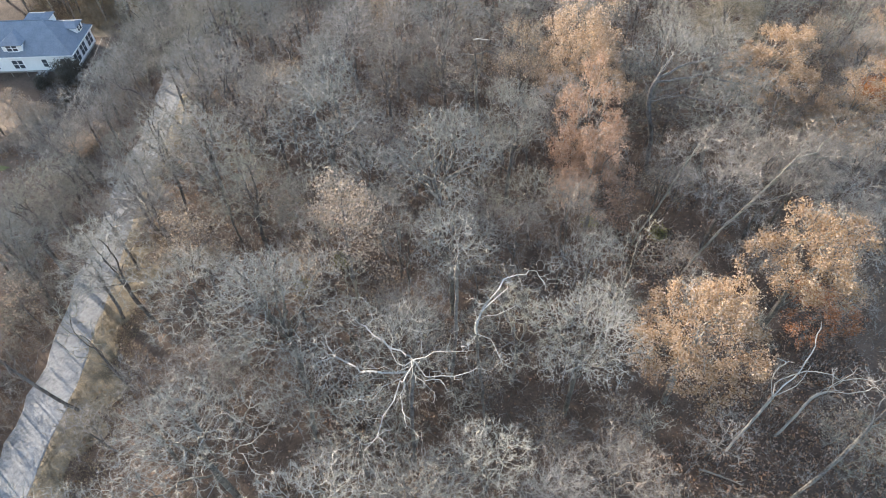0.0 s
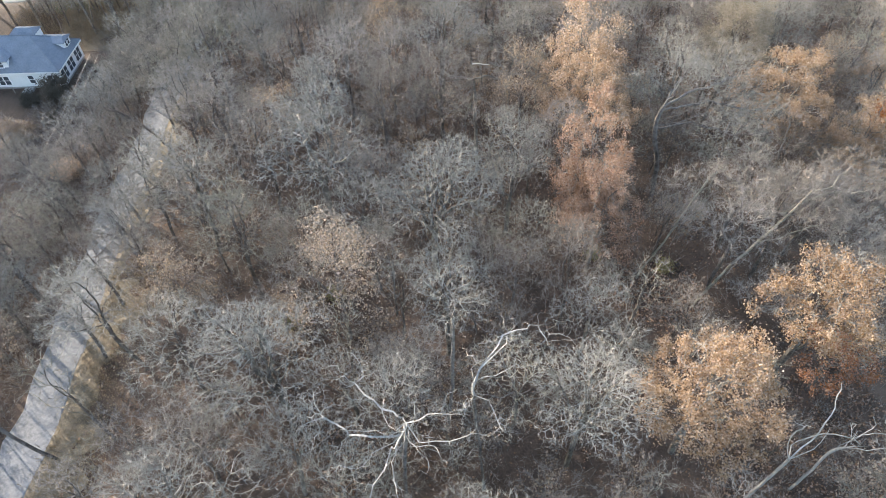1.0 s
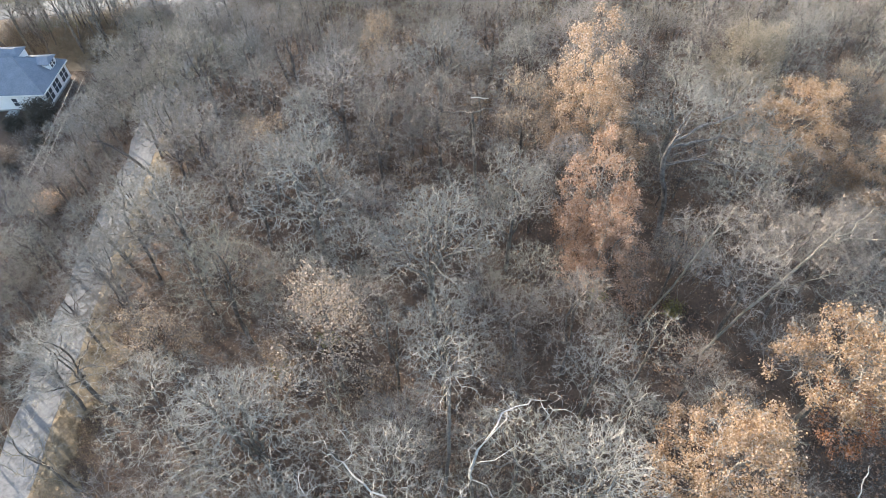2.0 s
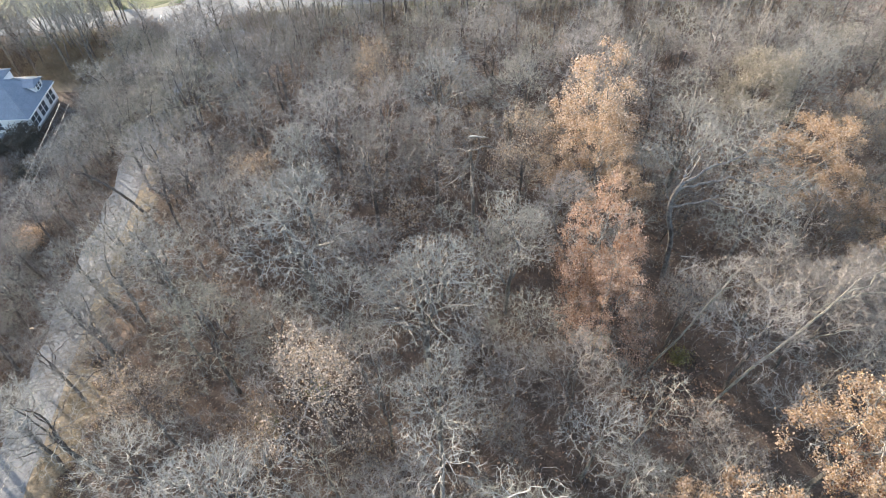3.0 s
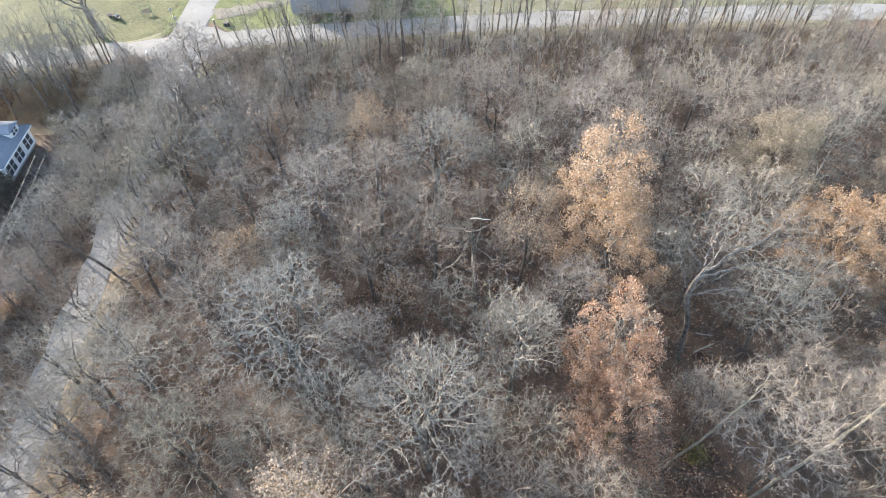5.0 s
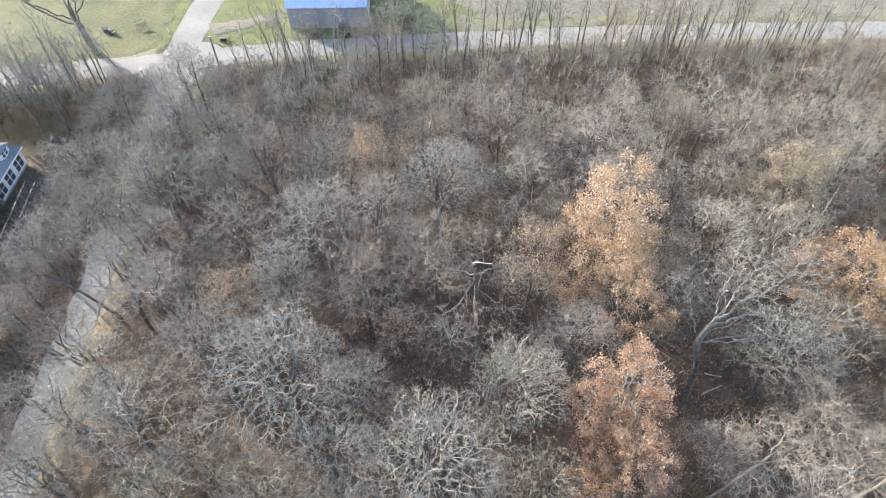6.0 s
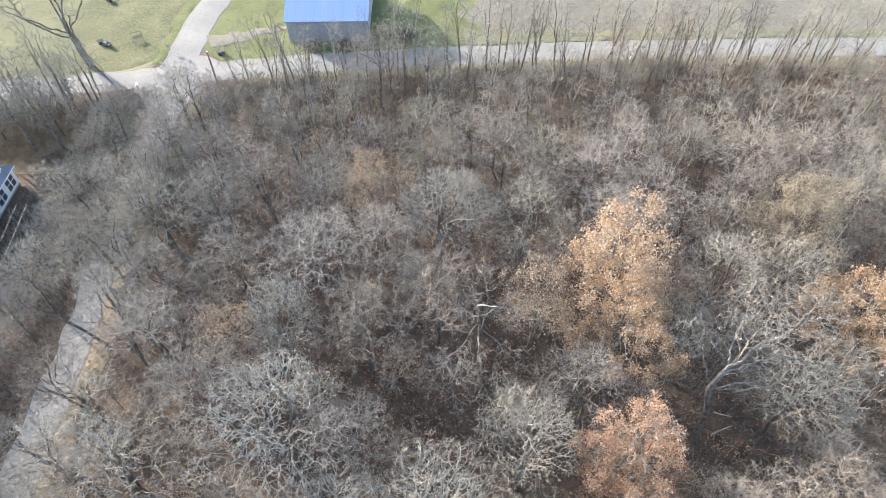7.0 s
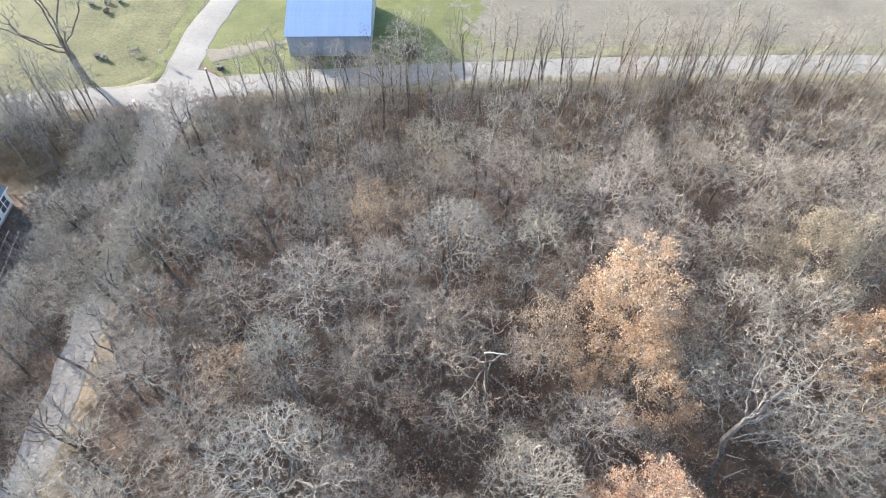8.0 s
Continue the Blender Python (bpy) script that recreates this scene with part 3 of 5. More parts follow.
for s in range(2):
    MODELS["olive"].append(model_tree("bare_tree", "bare tree with olive-grey twigs and rough bark", "bark", "olive_twig", group="bare trees of the wood",
                                      seed=500 + s, bends=UP, clumps=dome(15.5, 5.0, ring=6, top=2), girth=0.19, points=760, tip=0.0115, hairs=5, hair_len=0.75, hair_width=0.02))
    MODELS["orange"].append(model_tree("oak_tree", ("oak still holding its withered rusty-brown leaves", "oak still holding its withered orange leaves")[s], "pale_bark", "grey_twig", ("rust_leaf", "orange_leaf")[s], group="oaks in autumn leaf",
                                       seed=600 + s, bends=[(0, 0, 0), (0.1, 0, 6), (0, 0.1, 14)], clumps=lambda rng: clump_ring(rng, 17.5, 4.9, ring=6, top=0, low=0.34, swell=0.5) + clump_ring(rng, 17.5, 4.4, ring=5, top=0, low=0.54, swell=0.52) + clump_ring(rng, 17.5, 3.4, ring=4, top=1, low=0.7, peak=0.89, swell=0.55), girth=0.25, points=560, tip=0.014, hairs=3, leaves=17000, leaf_size=0.14, full=0.68, fork=0.2, leaf_spread=0.24))
    MODELS["tan"].append(model_tree("tan_tree", "tree with thin dry tan leaves among its twigs", "bark", "brown_twig", "tan_leaf", group="trees with tan leaves",
                                    seed=700 + s, bends=UP, clumps=dome(15, 5.3, ring=6, top=2), girth=0.2, points=750, tip=0.012, hairs=4, hair_len=0.7, leaves=3000, leaf_size=0.15, full=0.5))
for s in range(3):
    MODELS["lichen"].append(model_tree("bare_tree", "broad bare tree thick with pale grey lichen-covered twigs", "pale_bark", "grey_twig", group="bare trees of the wood",
                                       seed=160 + s, bends=[(0, 0, 0), (0.15, 0.1, 4.0), (0.1, -0.1, 8.6)], clumps=dome(17, 5.6, ring=8, top=3 + s % 2, low=0.6, peak=0.84, swell=0.36), girth=0.27, points=3300, tip=0.0115, power=2.25, jitter=0.16, step=0.3, kill=0.27, hairs=2, hair_len=0.42, hair_width=0.024, limb_bend=0.1))
ROUND_OAK = dict(bends=UP, girth=0.27, tip=0.015, hairs=3, leaf_size=0.14, leaf_spread=0.24)
MODELS["orange"].append(model_tree("oak_tree", "round-headed oak full of withered orange leaves", "pale_bark", "grey_twig", "orange_leaf", group="oaks in autumn leaf",
                                   seed=611, clumps=dome(17.5, 5.2, ring=7, top=3, low=0.5, swell=0.5), points=560, leaves=19000, full=0.68, **ROUND_OAK))
MODELS["orange"].append(model_tree("oak_tree", "oak with thin orange leaves between its pale limbs", "pale_bark", "grey_twig", "orange_leaf", group="oaks in autumn leaf",
                                   seed=612, clumps=dome(17.5, 5.2, ring=6, top=3, low=0.55, swell=0.48), points=620, leaves=10500, full=0.45, **ROUND_OAK))
MODELS["orange"].append(model_tree("oak_tree", "oak with sparse orange leaves in its lower crown", "pale_bark", "grey_twig", "orange_leaf", group="oaks in autumn leaf",
                                   seed=613, clumps=dome(17.5, 5.2, ring=6, top=2, low=0.5, swell=0.5), points=560, leaves=11000, full=0.5, **ROUND_OAK))
MODELS["orange"].append(model_tree("oak_tree", "oak with thin rusty-brown leaves on grey limbs", "pale_bark", "grey_twig", "rust_leaf", group="oaks in autumn leaf",
                                   seed=614, clumps=dome(17.5, 5.2, ring=6, top=2, low=0.45, swell=0.52), points=600, leaves=14000, full=0.62, **ROUND_OAK))
MODELS["russet"].append(model_tree("russet_tree", "oak with sparse russet-brown leaves", "bark", "brown_twig", "russet_leaf", group="oaks in autumn leaf",
                                   seed=650, bends=UP, clumps=dome(14, 4.6, ring=6, top=2), girth=0.2, points=380, hairs=3, leaves=5000, leaf_size=0.18, full=0.5))
MODELS["pale"].append(model_tree("pale_tree", "round tree full of pale yellowish dry leaves", "bark", "brown_twig", "pale_leaf", group="trees with tan leaves",
                                 seed=660, bends=UP, clumps=dome(14.5, 5.3, ring=6, top=3, swell=0.5), girth=0.2, points=420, hairs=3, leaves=17000, leaf_size=0.13, full=0.85))

used = set()
pick = random.Random(7)


def set_tree(kind, x, y, size=1.0, which=None, turn=None, tilt=(0, 0), tall=1.0):
    models = MODELS[kind]
    ob = models[which % len(models)] if which is not None else pick.choice(models)
    turn = pick.uniform(0, 360) if turn is None else turn
    m = Matrix.LocRotScale((x, y, rest(x, y) - 0.05), Euler((radians(tilt[0]), radians(tilt[1]), radians(turn))), (size, size, size * tall * pick.uniform(0.95, 1.05)))
    TAKEN.append((x, y, 4.4 * size if kind not in ("slim", "young") else 2.2 * size))
    if kind in ("orange", "russet"):
        LIT.append((x, y))
    if ob.name not in used:
        used.add(ob.name)
        ob.matrix_basis = m
        return ob
    sc = ob.scale.copy()
    ob.scale = (1, 1, 1)
    made = copy_thing(ob, m)
    ob.scale = sc
    return made


# trees that stand out, by their place on the ground: kind, x, y, size, model
OAKS = [
    ("orange", 19.2, 24.8, 5.3, 2, 19), ("orange", 30.0, 31.8, 5.6, 3, 19.5), ("orange", 38.8, 61.6, 5.4, 2, 16.5), ("orange", 45.5, 55.3, 4.6, 1, 15),
    ("orange", 17.2, 66.0, 6.2, 1, 21.5), ("orange", 16.8, 60.4, 5.0, 4, 17.5), ("orange", 14.5, 49.0, 4.3, 0, 20), ("orange", 15.3, 44.4, 4.2, 5, 17),
    ("pale", 37.8, 74.2, 5.4, 0, 14.5), ("russet", 52, 59, 4.8, 0, 14), ("russet", 33.0, 30.5, 3.6, 0, 9),
]
NEAR = [
    ("lichen", -12.9, 27.6, 5.7, 1, 19), ("grey", -16.5, 17.0, 6.0, 2, 18.5), ("olive", 2.8, 15.4, 4.3, 0, 15), ("lichen", 10.3, 23.8, 4.5, 1, 19), ("brown", 11.4, 37.8, 4.2, 0, 16.5),
    ("grey", 12.4, 33.2, 3.7, 2, 15), ("lichen", 0.7, 34.7, 4.5, 0, 18), ("tan", -8.6, 36.7, 5.3, 1, 18), ("olive", -18.0, 41.8, 4.9, 0, 17.5), ("olive", -21.0, 30.8, 4.6, 1, 16),
    ("tan", -22.4, 36.6, 3.8, 0, 14), ("brown", -27.0, 40.5, 4.2, 1, 13), ("brown", 20.6, 33.5, 3.0, 2, 12), ("grey", -7.5, 12.2, 4.8, 0, 19),
]
MIDDLE = [
    ("lichen", -12.0, 51.2, 6.8, 0, 20), ("lichen", -0.2, 43.7, 6.3, 1, 18.5), ("lichen", 7.4, 50.3, 4.6, 2, 17.5), ("brown", -18.4, 54.4, 5.2, 2, 16.5), ("brown", -24.0, 60.2, 5.8, 0, 16),
    ("lichen", -13.4, 61.6, 4.3, 0, 16.5), ("brown", -6.2, 61.6, 5.2, 1, 16.5), ("brown", 0.4, 64.6, 5.6, 0, 16.5), ("tan", 9.6, 63.8, 4.4, 0, 16), ("brown", 30.2, 47.6, 4.0, 2, 14),
    ("brown", 27.0, 41.4, 4.6, 1, 15), ("brown", 22.6, 46.0, 2.8, 2, 13.5), ("brown", 36.5, 46.0, 3.8, 0, 13),
]
FAR = [
    ("lichen", 0.9, 74.6, 5.8, 1, 16), ("brown", -11.2, 69.2, 5.6, 2, 16), ("brown", -18.6, 68.0, 5.6, 0, 16), ("tan", -6.6, 77.6, 4.6, 1, 15), ("olive", 9.8, 75.4, 5.0, 0, 15.5),
    ("brown", 18.1, 81.0, 5.0, 1, 15), ("brown", 7.7, 84.6, 5.2, 2, 15), ("brown", -18.0, 79.5, 5.2, 1, 15), ("olive", -28.6, 75.5, 5.6, 1, 15), ("lichen", 28.0, 67.2, 5.0, 2, 15.5),
    ("brown", 35.0, 83.0, 5.0, 0, 15), ("brown", -27.0, 68.0, 4.4, 1, 14), ("tan", 48.5, 70, 4.0, 1, 13), ("grey", 47.0, 80.0, 5.0, 0, 15), ("orange", 58, 73, 3.8, 1, 13),
]
YARD = [("brown", -7.8, 104.0, 4.6, 1, 14.5), ("olive", -1.0, 106.0, 3.8, 0, 13), ("tan", -59.0, 66.5, 3.2, 0, 9), ("tan", -54.5, 65.5, 2.7, 1, 8), ("brown", 12, 15, 4.5, 0, 14)]
WIDE = {"lichen": (5.3, 17), "grey": (5.5, 16), "brown": (5.0, 16), "olive": (5.0, 15.5), "orange": (5.2, 17.5), "tan": (5.3, 15), "russet": (4.6, 14), "pale": (5.3, 14.5)}
for kind, x, y, radius, which, high in OAKS + NEAR + MIDDLE + FAR + YARD:
    w, h = WIDE[kind]
    set_tree(kind, x, y, radius / w, which, tall=high / h * w / radius)
    TAKEN[-1] = (x, y, radius * 1.05)

DRY = dict(points=480, hairs=0, tip=0.0135, split=0.115, power=2.4, step=0.45, kill=0.5, jitter=0.6, limb_bend=0.36, girth=0.16, wobble=0.24)
own_tree("dead_tree", "bleached white dead tree with crooked bare limbs", (-2.6, 19.4), "bark", "dead_wood", room=2.6, seed=31, bends=[(0, 0, 0), (0.2, 1.0, 8), (0.7, 2.0, 14.2)],
         clumps=[(-4.6, 2.2, 12.5, 2.4), (-3.0, -1.0, 13.0, 2.2), (-0.4, -2.2, 13.2, 1.9), (2.4, 0.2, 14.2, 1.7), (3.6, 2.6, 14.4, 1.9), (-1.6, 4.6, 13.8, 2.0), (-3.8, 5.8, 13.6, 2.2), (1.2, 3.6, 15.0, 1.5), (-6.2, 3.8, 12.2, 1.8), (5.0, 1.2, 13.4, 1.5), (-2.2, -3.4, 12.4, 1.7)], fork=0.9, **DRY)
own_tree("dead_tree", "bleached dead tree with a few long crooked limbs", (3.4, 22.2), "bark", "dead_wood", room=2.6, seed=36, bends=[(0, 0, 0), (-0.6, 0.3, 9), (-1.1, 0.5, 16.2)],
         clumps=[(2.4, 2.8, 15.8, 2.0), (-0.4, 3.6, 15.2, 1.8), (0.6, -1.6, 14.8, 1.4), (4.4, 4.6, 16.0, 1.7), (-2.2, -0.6, 15.2, 1.3), (1.4, 5.4, 15.4, 1.5)], fork=0.9, **{**DRY, "girth": 0.12, "tip": 0.0105, "points": 420})
own_tree("tall_tree", "tall tree with a straight dark trunk and small pale crown", (0.5, 26.6), "bark", "grey_twig", room=1.6, seed=33, bends=[(0, 0, 0), (0.2, 0.8, 9), (0.4, 1.6, 17), (0.5, 1.8, 18.6)],
         clumps=[(0.4, 2.0, 19.2, 1.7), (-1.1, 2.7, 18.0, 1.4), (1.7, 1.2, 17.8, 1.4), (0.2, 0.4, 17.4, 1.3)], girth=0.26, points=260, tip=0.014, fork=0.85)
own_tree("old_tree", "old tree with a thick dark leaning trunk and spreading grey limbs", (24.4, 54.4), "bark", "grey_twig", room=8.0, seed=34, bends=[(0, 0, 0), (-0.2, 0.8, 5), (-1.6, 0.4, 9), (-2.2, 0.2, 12.4), (-1.0, 1.2, 15)],
         clumps=[(5.0, 3.0, 12.8, 3.2), (9.0, 2.0, 11.4, 3.0), (6.5, -1.6, 11.0, 2.9), (2.6, 6.6, 13.4, 3.0), (8.0, 6.6, 12.6, 3.0), (0.6, 2.6, 16.0, 2.6), (3.4, -0.6, 13.6, 2.4), (-3.4, 3.4, 14.2, 2.2)], girth=0.31, points=2000, tip=0.0125, power=2.6, jitter=0.28, hairs=3, hair_len=0.52, hair_width=0.024, fork=0.62)
LEANER = dict(hairs=5, hair_len=0.75, tip=0.012, fork=0.5)
own_tree("leaning_tree", "thin leaning tree with a pale grey trunk", (20.5, 43.6), "lit_bark", "brown_twig", room=1.5, seed=35, bends=[(0, 0, 0), (1.7, 0.3, 6), (2.9, 0.5, 11), (4.1, 1.0, 14)],
         clumps=[(3.6, 1.4, 12.5, 1.8), (4.9, 0.4, 13.5, 1.6), (2.3, -0.8, 10.6, 1.5), (5.2, 2.3, 12.8, 1.5)], girth=0.105, points=260, **LEANER)
own_tree("leaning_tree", "long leaning tree with a pale yellowish trunk", (25.0, 39.6), "lit_bark", "brown_twig", room=1.8, seed=36, bends=[(0, 0, 0), (2.9, 1.4, 5.2), (7.0, 2.9, 9.8), (9.7, 4.4, 13)],
         clumps=[(10.6, 5.8, 13.0, 2.2), (8.4, 5.4, 11.6, 2.0), (12.8, 4.0, 12.4, 2.0), (9.8, 1.6, 10.6, 2.0), (6.3, 4.2, 9.0, 1.7), (13.6, 6.8, 13.4, 1.8)], girth=0.125, points=480, **LEANER)
own_tree("dead_tree", "tall dead tree with a forked pale top", (23.4, 20.4), "dead_wood", "dead_wood", room=1.5, seed=37, bends=[(0, 0, 0), (0.0, 0.1, 5), (-0.1, 0.0, 9.8)],
         clumps=[(-0.4, 0.5, 13.6, 0.7), (2.1, 0.9, 12.5, 0.6), (2.6, 2.7, 14.6, 0.7), (3.6, 0.3, 12.2, 0.7)], fork=0.93, girth=0.21, points=30, hairs=0, tip=0.03, power=2.4, split=0.06, step=0.5, kill=0.5, jitter=0.4, limb_bend=0.2, wobble=0.12)
own_tree("leaning_tree", "leaning tree with a mossy pale trunk and thin twigs", (25.2, 15.0), "pale_bark", "brown_twig", room=1.8, seed=38, bends=[(0, 0, 0), (1.4, 0.9, 2.6), (3.6, 2.4, 5.0), (5.8, 4.2, 7.5), (7.8, 5.6, 9.4)],
         clumps=[(8.2, 6.5, 9.6, 1.8), (6.0, 5.8, 8.6, 1.6), (9.4, 4.6, 9.0, 1.7), (5.8, 2.4, 7.4, 1.5)], girth=0.17, points=240, **LEANER)
own_tree("dead_tree", "leaning dead tree with a broken pale limb", (28.0, 21.6), "dead_wood", "dead_wood", room=1.5, seed=39, bends=[(0, 0, 0), (0.7, 0.4, 3.0), (1.8, 1.2, 5.6), (4.2, 0.8, 6.5)],
         clumps=[(5.3, 0.6, 7.0, 1.0), (4.6, 2.2, 7.2, 1.0), (2.2, 1.9, 7.6, 0.9), (6.3, 1.6, 6.6, 0.9)], girth=0.14, points=60, hairs=0, tip=0.016, split=0.05, jitter=0.4, fork=0.6)
broken = own_tree("broken_tree", "tall bare tree with a broken white limb near the top", (4.7, 60.3), "pale_bark", "brown_twig", room=2.6, seed=40, bends=[(0, 0, 0), (-0.4, -0.2, 8), (-0.9, -0.7, 15.8)],
                  clumps=[(0.2, 3.2, 13.4, 2.0), (-3.6, 0.8, 12.6, 2.1), (2.8, 0.6, 12.6, 2.0), (-1.0, -3.6, 11.6, 2.0), (-4.0, -3.4, 10.8, 1.8), (1.8, -3.0, 11.0, 1.8)], girth=0.24, points=420, tip=0.0125, hairs=4, hair_len=0.7, fork=0.6)
bx, by, bz = broken.location
part("broken_limb", merged([skin(*shoots(np.random.default_rng(4), np.array([[3.7 - bx, 59.5 - by, 15.5]]), np.array([[1.0, 0.12, -0.2]]), np.array([1.9]), np.array([0.065]), 5, 0.16, 0.0, 0.4), 6)]), "split_wood", broken, "splintered bright white broken limb")
own_tree("roadside_tree", "large bare dark tree standing on the lawn beside the road", (-53.7, 114.6), "bark", "dark_twig", room=3.5, seed=41, bends=[(0, 0, 0), (-0.7, 0.5, 4.5), (-1.7, 0.9, 8.5)],
         clumps=[(-7.6, 0.0, 11.2, 3.2), (-4.4, 4.2, 14.0, 3.0), (1.0, 5.2, 14.2, 3.0), (4.2, 1.4, 12.8, 2.8), (3.0, -3.6, 11.0, 2.6), (-5.0, -4.2, 11.6, 3.0), (-1.2, 0.4, 15.4, 3.0)], girth=0.55, points=620, tip=0.0165, power=2.0, hairs=2, hair_len=0.6, fork=0.55, jitter=0.26)
CROOKED = dict(points=90, hairs=2, hair_len=0.5, tip=0.016, split=0.05, jitter=0.45, limb_bend=0.3, wobble=0.2, fork=0.45)
own_tree("leaning_tree", "dark crooked tree leaning out over the lane", (-32.6, 25.2), "bark", "dark_twig", seed=42, bends=[(0, 0, 0), (-2.0, 0.4, 3.4), (-4.2, 1.4, 6.0), (-6.0, 2.2, 7.6)],
         clumps=[(-6.5, 2.7, 8.1, 1.1), (-4.6, 2.8, 7.5, 1.0), (-5.0, 0.0, 6.4, 1.1), (-3.0, -0.6, 5.6, 1.0)], girth=0.2, **CROOKED)
own_tree("leaning_tree", "dark crooked tree leaning out over the lane", (-33.2, 64.5), "bark", "dark_twig", seed=43, bends=[(0, 0, 0), (-1.8, 0.3, 3.2), (-4.2, 1.1, 5.2), (-6.8, 1.7, 6.6)],
         clumps=[(-7.7, 2.3, 7.5, 1.3), (-5.0, 2.9, 7.0, 1.1), (-5.6, -0.1, 6.2, 1.2), (-3.0, 0.1, 6.0, 1.0)], girth=0.22, **CROOKED)
own_tree("leaning_tree", "dark crooked tree leaning out over the lane", (-33.0, 57.5), "bark", "dark_twig", seed=44, bends=[(0, 0, 0), (-1.8, 0.3, 3.0), (-4.0, 0.9, 5.0)],
         clumps=[(-4.9, 1.3, 6.0, 1.1), (-3.6, -0.7, 5.2, 1.0), (-2.6, 1.7, 5.6, 1.0)], girth=0.16, **CROOKED)


def free(x, y, r):
    return all((x - a) ** 2 + (y - b) ** 2 > (0.55 * (r + c)) ** 2 for a, b, c in TAKEN)


# open spots of bare dark ground: x, y, radius
CLEARINGS = ((27.5, 21, 6.5), (26, 13.5, 6), (34, 19, 5), (20.5, 17, 4), (22.2, 41.2, 4.8), (-4.5, 59.5, 5.0), (-0.5, 55.5, 3.5), (35, 29, 4.0), (-8, 24.5, 3.0), (27, 81, 4.0), (38, 72, 2.5), (27, 52, 3.0), (7, 62, 3.5))


def clearing(x, y):
    return any((x - a) ** 2 + (y - b) ** 2 < r * r for a, b, r in CLEARINGS)


def shades(x, y):
    """Whether a tall tree here would stand in the sun of one of the oaks, or hide it from the south."""
    for a, b in LIT:
        dx, dy = x - a, y - b
        along, aside = dx * -0.777 + dy * 0.629, dx * 0.629 + dy * 0.777
        if 0 < along < 17 and abs(aside) < 5.5 or -9.5 < dy < 0 and abs(dx) < 5:
            return True
    return False


def east_wood(x, y):
    return -32.6 < x < 68 and 5 < y < road_y(x) - 6 and abs(x) < 25 + 0.46 * y


def near_lane(x, y, kind):
    """Kept open: the sunny bank in the south, and the mouth of the lane at the crossing."""
    bank = y < 34 and (-43.4 < x < -24 if kind == "main" else -42.4 < x < -28.8)
    return bank or y > 95 and abs(x - lane_x(y)) < 5.5


def far_wood(x, y):
    return y > 80 and east_wood(x, y)


def west_wood(x, y):
    house = 44 < y < 96 or x < -43.6 and y > 41 and y < 96
    sunny = x < -40 and -11.5 < y + 0.81 * x < 2.5
    garden = x < -53.5 and 48 < y < 68
    return -68 < x < -40.6 and 14 < y < road_y(x) - 4 and x > -45 - 0.2 * y and not house and not garden and not sunny


for test, kind, count, r in ((east_wood, "main", 84, 4.3), (west_wood, "main", 18, 2.3), (far_wood, "slim", 130, 1.7), (east_wood, "slim", 55, 2.6), (west_wood, "slim", 16, 1.8), (east_wood, "young", 220, 1.4), (west_wood, "young", 45, 1.3)):
    tries = 0
    while count and tries < 6000:
        tries += 1
        x, y = pick.uniform(-70, 70), pick.uniform(4, 118)
        size = pick.uniform(0.7, 0.98) if kind == "main" else pick.uniform(0.75, 1.15)
        if not test(x, y) or not free(x, y, r * size):
            continue
        if near_lane(x, y, kind):
            continue
        if kind == "main" and shades(x, y) and pick.random() < 0.85:
            continue
        if kind == "main" and (y > 90 and (x > -30 or y > 97) or -34 < x < -31.2 or clearing(x, y)) or kind == "young" and clearing(x, y) and pick.random() < 0.8 or kind == "slim" and (clearing(x, y) or -47 < x < -21 and y > 92):
            continue
        k = kind
        if kind == "main":
            k = pick.choice(("brown", "brown", "olive", "brown", "grey", "tan" if x < 10 and y < 82 else "brown"))
            if x < -40:
                # grey comes up twice as often: its pale colour stands in for backlit twigs
                k = pick.choice(("grey", "brown", "grey", "olive"))
                size *= 0.9
        set_tree(k, x, y, size, tilt=(pick.gauss(0, 3), pick.gauss(0, 3)))
        count -= 1

# a close row between the lane and the yard
y = 17.0
while y < 97:
    open_lane = 54 < y < 70
    px = lane_x(y) - (pick.uniform(4.6, 5.6) if y < 34 else pick.uniform(3.8, 4.6) if open_lane else pick.uniform(3.0, 4.0) if y < 54 else pick.uniform(2.6, 3.8))
    if 20 < y < 36:
        set_tree("young", px, y, pick.uniform(0.8, 1.15))
        y += pick.uniform(1.8, 2.6)
        continue
    set_tree(pick.choice(("grey", "brown", "grey", "olive")), px, y, pick.uniform(0.66, 0.86) if y < 54 else pick.uniform(0.56, 0.7), tilt=(pick.gauss(0, 4), pick.gauss(2, 4)))
    y += pick.uniform(2.8, 4.2)

# and one that overhangs the lane from the wood
y = 35.0
while y < 91:
    if not 58 < y < 67:
        px = lane_x(y) + (pick.uniform(4.2, 5.4) if y < 58 else pick.uniform(2.5, 3.4))
        set_tree(pick.choice(("brown", "olive", "brown", "grey")), px, y, pick.uniform(0.62, 0.78) if y < 58 else pick.uniform(0.66, 0.84), tilt=(pick.gauss(0, 4), pick.gauss(-4, 4)))
    y += pick.uniform(4.2, 6.2) if y < 58 else pick.uniform(3.2, 4.6)

# where the lane is roofed over, a second row behind the first
y = 69.0
while y < 97:
    set_tree(pick.choice(("brown", "olive", "brown")), lane_x(y) + pick.uniform(5.4, 7.0), y, pick.uniform(0.7, 0.9), tilt=(pick.gauss(0, 4), pick.gauss(-5, 4)))
    y += pick.uniform(2.8, 4.0)

